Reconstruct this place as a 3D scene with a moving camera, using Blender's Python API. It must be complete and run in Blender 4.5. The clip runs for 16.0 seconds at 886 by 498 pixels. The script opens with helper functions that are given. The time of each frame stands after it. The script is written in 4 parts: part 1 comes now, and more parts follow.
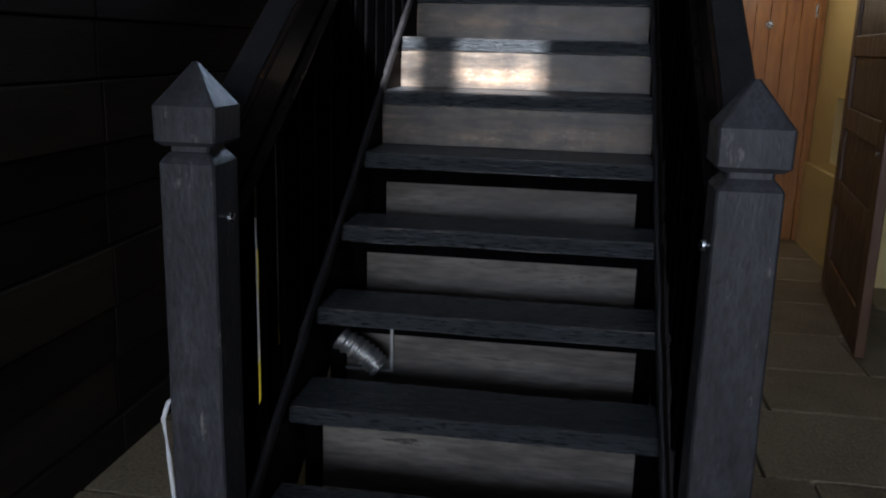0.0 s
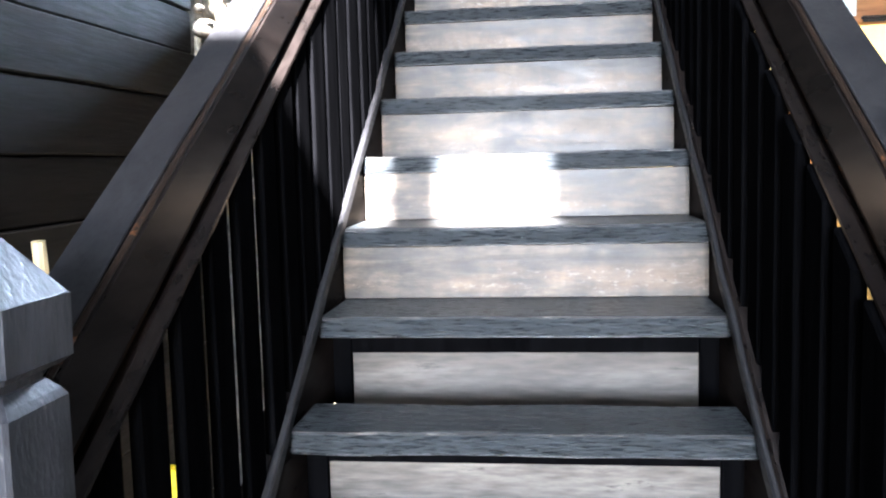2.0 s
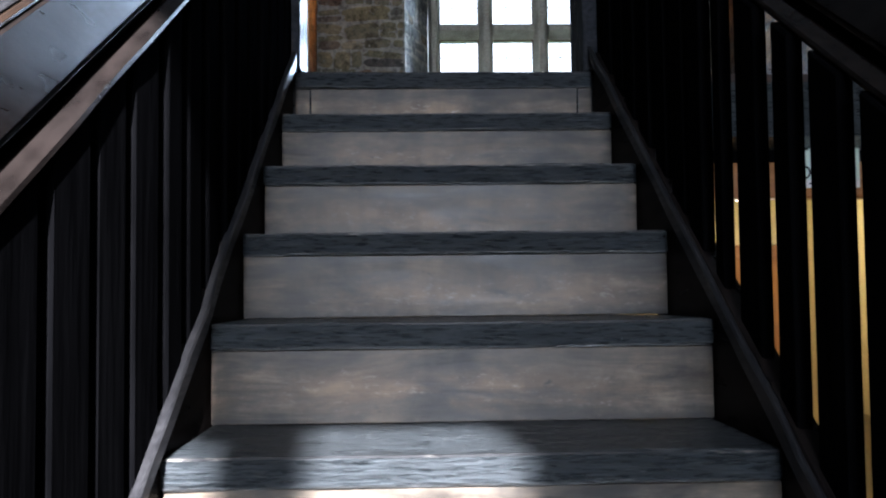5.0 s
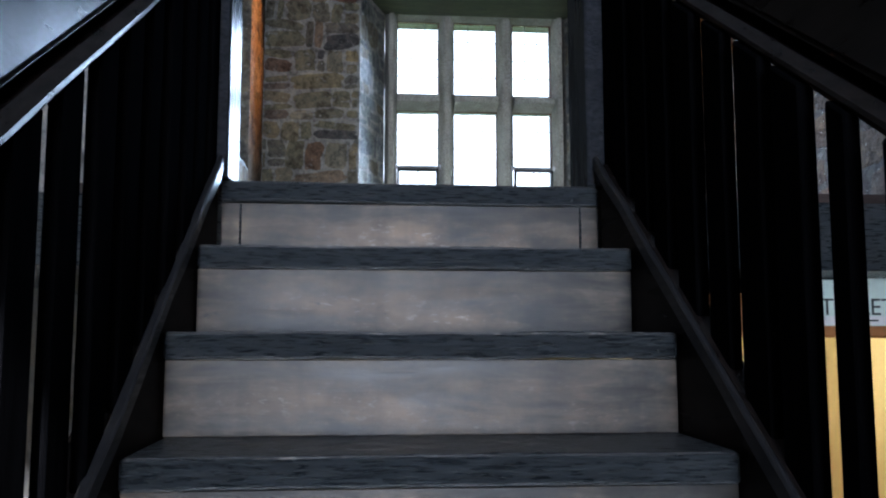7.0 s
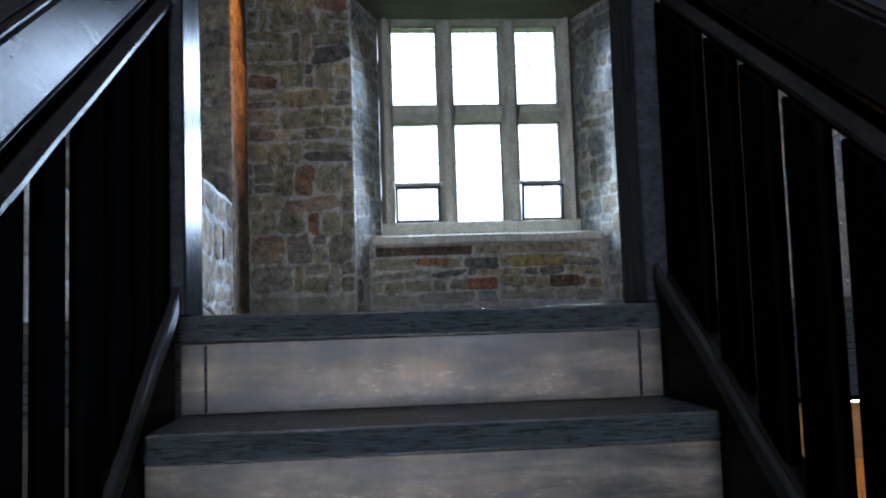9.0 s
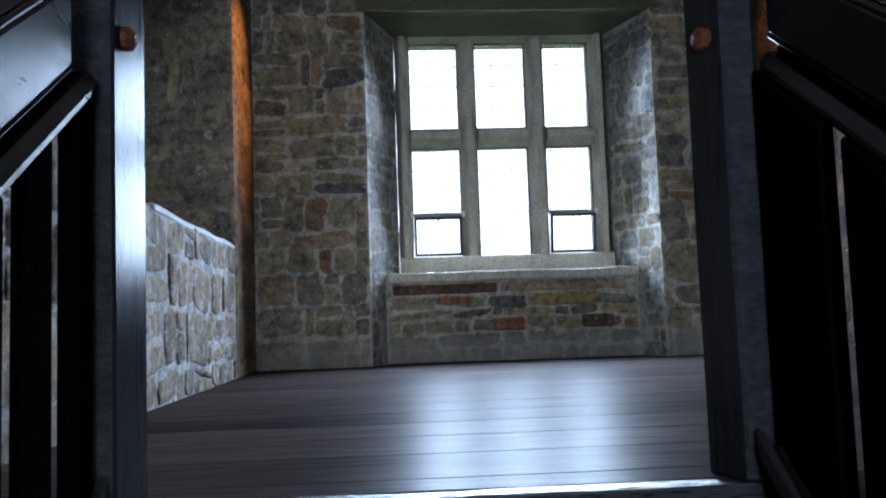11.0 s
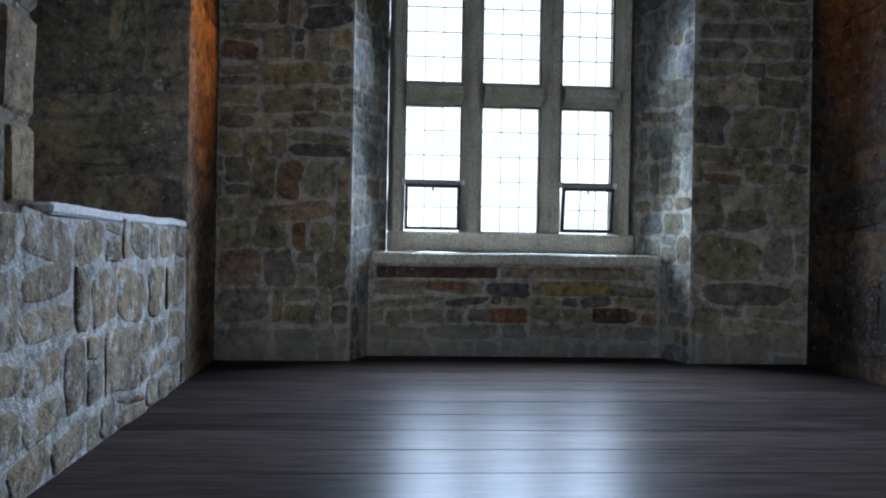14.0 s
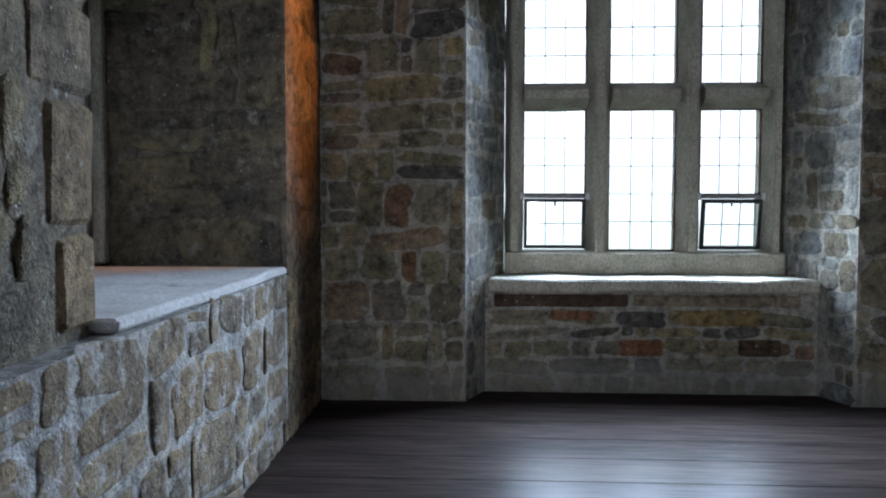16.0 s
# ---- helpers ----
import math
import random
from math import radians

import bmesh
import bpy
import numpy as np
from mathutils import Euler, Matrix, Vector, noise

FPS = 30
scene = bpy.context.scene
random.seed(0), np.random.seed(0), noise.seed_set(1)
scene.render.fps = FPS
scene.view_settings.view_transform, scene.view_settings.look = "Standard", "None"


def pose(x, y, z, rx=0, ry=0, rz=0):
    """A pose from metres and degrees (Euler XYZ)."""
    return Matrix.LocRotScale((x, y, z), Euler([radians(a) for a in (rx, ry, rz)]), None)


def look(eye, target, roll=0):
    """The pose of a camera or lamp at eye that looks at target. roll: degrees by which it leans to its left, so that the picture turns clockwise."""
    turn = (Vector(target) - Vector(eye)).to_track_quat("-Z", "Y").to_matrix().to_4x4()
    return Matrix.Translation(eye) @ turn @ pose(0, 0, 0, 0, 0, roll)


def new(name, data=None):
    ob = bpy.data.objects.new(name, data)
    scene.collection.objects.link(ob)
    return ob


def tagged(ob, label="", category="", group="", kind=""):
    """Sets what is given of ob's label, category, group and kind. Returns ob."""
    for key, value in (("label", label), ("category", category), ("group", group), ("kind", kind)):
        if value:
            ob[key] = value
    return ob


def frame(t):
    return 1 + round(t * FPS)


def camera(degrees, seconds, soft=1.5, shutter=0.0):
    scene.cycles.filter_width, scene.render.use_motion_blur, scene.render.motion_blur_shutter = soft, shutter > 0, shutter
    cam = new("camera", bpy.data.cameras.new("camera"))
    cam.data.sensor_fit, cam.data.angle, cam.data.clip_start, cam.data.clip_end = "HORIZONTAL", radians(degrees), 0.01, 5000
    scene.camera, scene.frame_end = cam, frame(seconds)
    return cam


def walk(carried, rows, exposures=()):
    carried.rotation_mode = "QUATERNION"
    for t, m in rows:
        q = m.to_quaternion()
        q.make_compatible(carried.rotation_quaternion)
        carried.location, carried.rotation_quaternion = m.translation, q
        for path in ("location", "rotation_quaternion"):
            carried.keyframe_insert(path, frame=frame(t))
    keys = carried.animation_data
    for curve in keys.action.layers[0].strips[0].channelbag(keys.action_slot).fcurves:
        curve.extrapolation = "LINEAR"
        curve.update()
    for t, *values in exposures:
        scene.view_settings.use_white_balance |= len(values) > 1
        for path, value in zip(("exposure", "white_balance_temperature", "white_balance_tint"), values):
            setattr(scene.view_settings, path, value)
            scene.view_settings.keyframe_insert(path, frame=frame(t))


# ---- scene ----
cam = camera(53.7, 16.0, soft=2.1)
PATH = [
    (0, (0.829, -5.585, 1.519), (0.526, -3.662, 1.059), 1.5),
    (0.5, (0.785, -5.461, 1.519), (0.513, -3.515, 1.146), 0.5),
    (1, (0.762, -5.18, 1.528), (0.419, -3.239, 1.187), -0.2),
    (1.5, (0.752, -4.93, 1.518), (0.366, -2.99, 1.224), -0.2),
    (2, (0.625, -4.643, 1.517), (0.387, -2.667, 1.319), -1.5),
    (2.5, (0.561, -4.382, 1.557), (0.382, -2.401, 1.352), -0.9),
    (3, (0.544, -4.094, 1.577), (0.434, -2.097, 1.543), -0.5),
    (5.5, (0.447, -2.991, 1.904), (0.515, -0.997, 2.043), -0.3),
    (6, (0.465, -2.77, 1.993), (0.55, -0.781, 2.186), 0.9),
    (6.5, (0.43, -2.655, 2.136), (0.649, -0.675, 2.308), -0.3),
    (7, (0.421, -2.525, 2.176), (0.588, -0.544, 2.39), 0.0),
    (7.5, (0.441, -2.373, 2.299), (0.532, -0.389, 2.532), -0.8),
    (8, (0.447, -2.285, 2.413), (0.505, -0.304, 2.68), -1.1),
    (8.5, (0.429, -2.128, 2.465), (0.536, -0.141, 2.666), -0.0),
    (9, (0.418, -2.0, 2.611), (0.589, -0.015, 2.776), -1.9),
    (11.5, (0.484, -1.335, 2.950), (0.580, 0.656, 3.117), -1.4),
    (12, (0.505, -1.172, 2.989), (0.518, 0.822, 3.143), 0.5),
    (12.5, (0.526, -1.051, 3.107), (0.475, 0.947, 3.195), -0.4),
    (13, (0.528, -0.900, 3.149), (0.505, 1.097, 3.244), -0.2),
    (13.5, (0.485, -0.756, 3.269), (0.604, 1.240, 3.256), 0.5),
    (14, (0.487, -0.624, 3.333), (0.635, 1.370, 3.327), 1.0),
    (14.5, (0.527, -0.459, 3.429), (0.565, 1.539, 3.349), -0.7),
    (15, (0.551, -0.348, 3.560), (0.536, 1.652, 3.519), -0.8),
    (15.5, (0.510, -0.216, 3.589), (0.370, 1.778, 3.531), 0.8),
    (16, (0.473, -0.117, 3.741), (0.359, 1.877, 3.629), 0.1),
]
EXPOSURES = [(0.0, 2.25, 5600, 13), (0.5, 4.13, 5500, 13), (1.0, 4.98, 5650, 13), (1.5, 5.38, 5750, 13), (2.0, 5.65, 5700, 13), (3.2, 5.77, 5650, 13), (5.3, 3.25, 5480, 13), (7.2, 3.75, 5300, 13), (9.0, 3.65, 5400, 13), (11.5, 3.4, 5400, 13), (12.5, 3.12, 5350, 13), (13.5, 2.9, 5450, 13), (16.0, 3.0, 5700, 13)]
walk(cam, [(t, look(eye, target, roll)) for t, eye, target, roll in PATH], EXPOSURES)

# ---- light ----
world = bpy.data.worlds.new("sky")
scene.world = world
world.use_nodes = True
wn = world.node_tree
sky = wn.nodes.new("ShaderNodeTexSky")
sky.sky_type, sky.sun_disc = "NISHITA", False
SUN_FROM = Vector((0.12, -1.0, 0.63)).normalized()
sky.sun_elevation = math.asin(SUN_FROM.z)
sky.sun_rotation = math.atan2(SUN_FROM.x, SUN_FROM.y)
wn.links.new(sky.outputs["Color"], wn.nodes["Background"].inputs["Color"])
wn.nodes["Background"].inputs["Strength"].default_value = 0.05

sun = new("sun", bpy.data.lights.new("sun", "SUN"))
sun.data.energy, sun.data.angle, sun.data.color = 5.0, radians(0.6), (1.0, 0.93, 0.84)
sun.matrix_world = look(SUN_FROM * 20, (0, 0, 0))


def area(name, m, w, h, watts, colour):
    ob = new(name, bpy.data.lights.new(name, "AREA"))
    ob.data.shape, ob.data.size, ob.data.size_y, ob.data.energy, ob.data.color = "RECTANGLE", w, h, watts, colour
    ob.matrix_world = m
    return ob


# daylight at the window, then unseen fill lamps added behind and above the stairs
for x, w in ((0.849, 0.36), (1.38, 0.38), (1.908, 0.34)):
    for z, h in ((3.84, 0.78), (4.69, 0.52)):
        pane_light = area("window_daylight", look((x, 5.06, z), (x, 4.06, z - 0.32)), w, h, 5.5 * h, (0.74, 0.88, 1.0))
        pane_light.data.spread = radians(116)
# added frontal fill for the risers, from outside the unseen back wall
area("rear_fill", look((0.55, -14.5, 2.7), (0.55, 0.0, 1.9)), 3.6, 3.2, 112, (0.86, 0.93, 1.0))
# added overhead fill under the solid hall ceiling
area("overhead_fill", look((0.60, -3.5, 8.24), (0.56, -2.6, 1.0)), 1.3, 1.3, 7, (0.90, 0.95, 1.0))


def spot(name, eye, target, watts, colour, angle):
    ob = new(name, bpy.data.lights.new(name, "SPOT"))
    ob.data.energy, ob.data.color, ob.data.spot_size, ob.data.spot_blend, ob.data.shadow_soft_size = watts, colour, radians(angle), 0.7, 0.04
    ob.matrix_world = look(eye, target)
    return ob


spot("wall_lamp_light", (0.55, 3.95, 5.6), (-0.46, 4.02, 4.50), 20, (1.0, 0.36, 0.06), 38)
area("recess_daylight", look((-1.45, 2.65, 4.3), (-0.4, 2.75, 3.6)), 1.1, 1.2, 0.75, (0.80, 0.90, 1.0))
spot("wall_lamp_light", (2.25, 4.46, 5.5), (3.16, 3.8, 4.75), 4.5, (1.0, 0.36, 0.06), 70)
bulb = new("corridor_lamp_light", bpy.data.lights.new("corridor_lamp_light", "POINT"))
bulb.data.energy, bulb.data.color, bulb.data.shadow_soft_size = 0.46, (1.0, 0.80, 0.50), 0.08
bulb.location = (2.12, 1.1, 1.98)

# ---- materials ----


def mat(name, colours, rough=0.7, scale=(6, 6, 6), fine=60.0, bump=0.3, spread=0.25, random_mix=0.0, metal=0.0, specular=0.5, wear=None, coat=0.0, detail=8.0, grain=0.65, polish=None):
    """Noise at two scales between the colours, fine relief, and a shade of its own for each piece."""
    m = bpy.data.materials.new(name)
    m.use_nodes = True
    t = m.node_tree
    n, k = t.nodes, t.links
    b = n["Principled BSDF"]
    geo = n.new("ShaderNodeNewGeometry")
    mp = n.new("ShaderNodeMapping")
    mp.inputs["Scale"].default_value = scale
    k.new(geo.outputs["Position"], mp.inputs["Vector"])
    big = n.new("ShaderNodeTexNoise")
    big.inputs["Scale"].default_value, big.inputs["Detail"].default_value, big.inputs["Roughness"].default_value = 1.0, detail, 0.65
    k.new(mp.outputs["Vector"], big.inputs["Vector"])
    small = n.new("ShaderNodeTexNoise")
    small.inputs["Scale"].default_value, small.inputs["Detail"].default_value = fine / max(scale), 5.0
    k.new(mp.outputs["Vector"], small.inputs["Vector"])
    value = big.outputs["Fac"]
    if random_mix:
        info = n.new("ShaderNodeObjectInfo")
        mix = n.new("ShaderNodeMix")
        mix.inputs["Factor"].default_value = random_mix
        k.new(big.outputs["Fac"], mix.inputs["A"])
        k.new(info.outputs["Random"], mix.inputs["B"])
        value = mix.outputs["Result"]
    ramp = n.new("ShaderNodeValToRGB")
    lo, hi = 0.5 - spread, 0.5 + spread
    if random_mix > 0.4:
        lo, hi = 0.12, 0.88
    e = ramp.color_ramp.elements
    while len(e) < len(colours):
        e.new(0.5)
    for i, c in enumerate(colours):
        e[i].position = lo + (hi - lo) * i / max(1, len(colours) - 1)
        e[i].color = (*c, 1)
    k.new(value, ramp.inputs["Fac"])
    mul = n.new("ShaderNodeMix")
    mul.data_type, mul.blend_type = "RGBA", "MULTIPLY"
    mul.inputs["Factor"].default_value = grain
    sr = n.new("ShaderNodeValToRGB")
    sr.color_ramp.elements[0].position, sr.color_ramp.elements[0].color = 0.3, (0.35, 0.35, 0.35, 1)
    sr.color_ramp.elements[1].position, sr.color_ramp.elements[1].color = 0.62, (1.15, 1.15, 1.15, 1)
    k.new(small.outputs["Fac"], sr.inputs["Fac"])
    k.new(ramp.outputs["Color"], mul.inputs["A"])
    k.new(sr.outputs["Color"], mul.inputs["B"])
    colour = mul.outputs["Result"]
    if wear:
        wn_ = n.new("ShaderNodeTexNoise")
        wn_.inputs["Scale"].default_value, wn_.inputs["Detail"].default_value, wn_.inputs["Roughness"].default_value = wear[1], 9.0, 0.7
        k.new(mp.outputs["Vector"], wn_.inputs["Vector"])
        wr = n.new("ShaderNodeValToRGB")
        wr.color_ramp.elements[0].position, wr.color_ramp.elements[1].position = wear[2], wear[2] + 0.06
        k.new(wn_.outputs["Fac"], wr.inputs["Fac"])
        wm = n.new("ShaderNodeMix")
        wm.data_type = "RGBA"
        k.new(wr.outputs["Color"], wm.inputs["Factor"])
        k.new(colour, wm.inputs["A"])
        wm.inputs["B"].default_value = (*wear[0], 1)
        colour = wm.outputs["Result"]
    k.new(colour, b.inputs["Base Color"])
    rr = n.new("ShaderNodeMapRange")
    rr.inputs["To Min"].default_value, rr.inputs["To Max"].default_value = max(0.03, rough - 0.15), min(1, rough + 0.15)
    rr.inputs["From Min"].default_value, rr.inputs["From Max"].default_value = 0.3, 0.7
    k.new(small.outputs["Fac"], rr.inputs["Value"])
    k.new(rr.outputs["Result"], b.inputs["Roughness"])
    b.inputs["Metallic"].default_value, b.inputs["Specular IOR Level"].default_value, b.inputs["Coat Weight"].default_value = metal, specular, coat
    add = n.new("ShaderNodeMath")
    add.operation = "MULTIPLY_ADD"
    k.new(big.outputs["Fac"], add.inputs[0])
    add.inputs[1].default_value = 1.5
    k.new(small.outputs["Fac"], add.inputs[2])
    bp = n.new("ShaderNodeBump")
    bp.inputs["Strength"].default_value, bp.inputs["Distance"].default_value = bump, 0.02
    k.new(add.outputs["Value"], bp.inputs["Height"])
    k.new(bp.outputs["Normal"], b.inputs["Normal"])
    if polish:
        # a thin wax polish: an even share of gloss over the plain surface
        gloss = n.new("ShaderNodeBsdfGlossy")
        gloss.inputs["Roughness"].default_value = polish[1]
        gloss.inputs["Color"].default_value = (1, 1, 1, 1)
        k.new(bp.outputs["Normal"], gloss.inputs["Normal"])
        both = n.new("ShaderNodeMixShader")
        both.inputs["Fac"].default_value = polish[0]
        k.new(b.outputs["BSDF"], both.inputs[1])
        k.new(gloss.outputs["BSDF"], both.inputs[2])
        k.new(both.outputs["Shader"], n["Material Output"].inputs["Surface"])
    return m


BLACK_Z = mat("black_stained_wood_and_shade", [(0.0012, 0.0012, 0.0014), (0.0035, 0.0035, 0.004)], 0.8, (18, 18, 1.6), 60, 0.08, specular=0.0)
BLACK_POST = mat("black_varnished_post_wood", [(0.008, 0.009, 0.010), (0.018, 0.020, 0.021)], 0.5, (9, 9, 0.8), 40, 0.002, specular=0.0, polish=(0.034, 0.24))
POST_SAWN = mat("rough_sawn_post_wood", [(0.012, 0.013, 0.016), (0.045, 0.048, 0.056)], 0.6, (14, 14, 26), 120, 0.5, specular=0.1)
BLACK_X = mat("black_stained_tread_wood", [(0.014, 0.0165, 0.0185), (0.046, 0.054, 0.060)], 0.33, (7, 50, 64), 190, 0.75, specular=0.65, wear=((0.15, 0.155, 0.16), 1.8, 0.65), random_mix=0.12)
BLACK_Y = mat("black_varnished_rail_wood", [(0.008, 0.0065, 0.006), (0.018, 0.0135, 0.012)], 0.5, (22, 1.6, 9), 70, 0.05, specular=0.0, polish=(0.021, 0.27), wear=((0.12, 0.05, 0.02), 1.3, 0.74))
NEWEL = mat("grey_black_newel_wood", [(0.015, 0.0155, 0.018), (0.036, 0.037, 0.042), (0.070, 0.071, 0.079)], 0.48, (8, 8, 2.6), 110, 0.14, wear=((0.15, 0.14, 0.135), 2.4, 0.60), grain=0.55, specular=0.25)


def riser_mat():
    """Old varnished board: cool grey-brown grain, with a warm scuffed band where shoes kick it and pale flecks in the band."""
    m = bpy.data.materials.new("worn_brown_riser_wood")
    m.use_nodes = True
    n, k = m.node_tree.nodes, m.node_tree.links
    b = n["Principled BSDF"]
    geo = n.new("ShaderNodeNewGeometry")

    def fuzz(scale, size, detail, rough):
        mp = n.new("ShaderNodeMapping")
        mp.inputs["Scale"].default_value = scale
        k.new(geo.outputs["Position"], mp.inputs["Vector"])
        t = n.new("ShaderNodeTexNoise")
        t.inputs["Scale"].default_value, t.inputs["Detail"].default_value, t.inputs["Roughness"].default_value, t.inputs["Distortion"].default_value = size, detail, rough, 0.4
        k.new(mp.outputs["Vector"], t.inputs["Vector"])
        return t.outputs["Fac"]

    def ramp(source, stops):
        r = n.new("ShaderNodeValToRGB")
        e = r.color_ramp.elements
        while len(e) < len(stops):
            e.new(0.5)
        for q, (p, c) in enumerate(stops):
            e[q].position, e[q].color = p, (*c, 1)
        k.new(source, r.inputs["Fac"])
        return r.outputs["Color"]

    def grey(v):
        return (v, v, v)

    def mixed(a, c, fac, kind="MIX"):
        x = n.new("ShaderNodeMix")
        x.data_type, x.blend_type = "RGBA", kind
        for source, slot in ((fac, "Factor"), (a, "A"), (c, "B")):
            if isinstance(source, float):
                x.inputs[slot].default_value = source
            elif isinstance(source, tuple):
                x.inputs[slot].default_value = (*source, 1)
            else:
                k.new(source, x.inputs[slot])
        return x.outputs["Result"]
    sep = n.new("ShaderNodeSeparateXYZ")
    k.new(geo.outputs["Position"], sep.inputs["Vector"])
    step = n.new("ShaderNodeMath")
    step.operation = "DIVIDE"
    step.inputs[1].default_value = 0.22
    k.new(sep.outputs["Z"], step.inputs[0])
    up = n.new("ShaderNodeMath")
    up.operation = "FRACT"
    k.new(step.outputs["Value"], up.inputs[0])
    band = ramp(up.outputs["Value"], [(0.02, grey(0.15)), (0.18, grey(1.0)), (0.34, grey(0.85)), (0.58, grey(0.0))])
    middle = ramp(sep.outputs["X"], [(0.08, grey(0.25)), (0.40, grey(1.0)), (0.70, grey(0.9)), (1.0, grey(0.3))])
    patch = ramp(fuzz((2.5, 9, 9), 1.0, 5, 0.6), [(0.40, grey(0.0)), (0.62, grey(1.0))])
    worn = mixed(mixed(band, middle, 1.0, "MULTIPLY"), patch, 1.0, "MULTIPLY")
    grain = fuzz((3.2, 14, 22), 1.0, 8, 0.66)
    col = ramp(grain, [(0.34, (0.021, 0.0182, 0.0162)), (0.5, (0.072, 0.063, 0.054)), (0.66, (0.152, 0.132, 0.111))])
    col = mixed(col, ramp(fuzz((3, 3, 5), 1.6, 4, 0.6), [(0.36, (0.52, 0.56, 0.60)), (0.64, (1.38, 1.26, 1.10))]), 1.0, "MULTIPLY")
    col = mixed(col, (0.24, 0.165, 0.105), worn)
    col = mixed(col, ramp(fuzz((8, 8, 10), 1.0, 7, 0.68), [(0.36, (0.60, 0.60, 0.62)), (0.52, (1.0, 1.0, 1.0)), (0.68, (1.45, 1.40, 1.32))]), 0.85, "MULTIPLY")
    fleck = ramp(fuzz((34, 60, 110), 1.0, 4, 0.7), [(0.57, grey(0.0)), (0.66, grey(1.0))])
    col = mixed(col, (0.48, 0.42, 0.36), mixed(fleck, worn, 1.0, "MULTIPLY"))
    col = mixed(col, ramp(fuzz((11, 11, 1.6), 1.0, 5, 0.6), [(0.38, (0.66, 0.68, 0.70)), (0.55, (1.06, 1.05, 1.03))]), 0.6, "MULTIPLY")
    nick = ramp(fuzz((14, 40, 30), 1.0, 5, 0.7), [(0.29, grey(1.0)), (0.35, grey(0.0))])
    col = mixed(col, (0.035, 0.03, 0.028), nick)
    k.new(col, b.inputs["Base Color"])
    k.new(ramp(grain, [(0.3, grey(0.32)), (0.7, grey(0.52))]), b.inputs["Roughness"])
    b.inputs["Specular IOR Level"].default_value = 0.29
    bp = n.new("ShaderNodeBump")
    bp.inputs["Strength"].default_value, bp.inputs["Distance"].default_value = 0.16, 0.01
    k.new(grain, bp.inputs["Height"])
    k.new(bp.outputs["Normal"], b.inputs["Normal"])
    return m


RISER = riser_mat()
RISER_OLD = mat("dusty_grey_board_wood", [(0.032, 0.027, 0.023), (0.105, 0.092, 0.079), (0.22, 0.198, 0.172)], 0.6, (1.5, 8, 9), 70, 0.06, specular=0.3, wear=((0.035, 0.03, 0.026), 2.0, 0.60))
BOARD = mat("charred_wall_board", [(0.005, 0.0042, 0.0036), (0.014, 0.0115, 0.0093), (0.032, 0.0262, 0.020)], 0.65, (7, 1.2, 16), 90, 0.12, random_mix=0.4, specular=0.15, wear=((0.012, 0.010, 0.009), 1.6, 0.62))
PLANK = mat("dark_polished_floor_plank", [(0.018, 0.013, 0.012), (0.040, 0.029, 0.026), (0.066, 0.048, 0.042)], 0.6, (1.2, 10, 10), 40, 0.006, random_mix=0.3, specular=0.0, wear=((0.13, 0.11, 0.10), 3.0, 0.67), polish=(0.0185, 0.33))


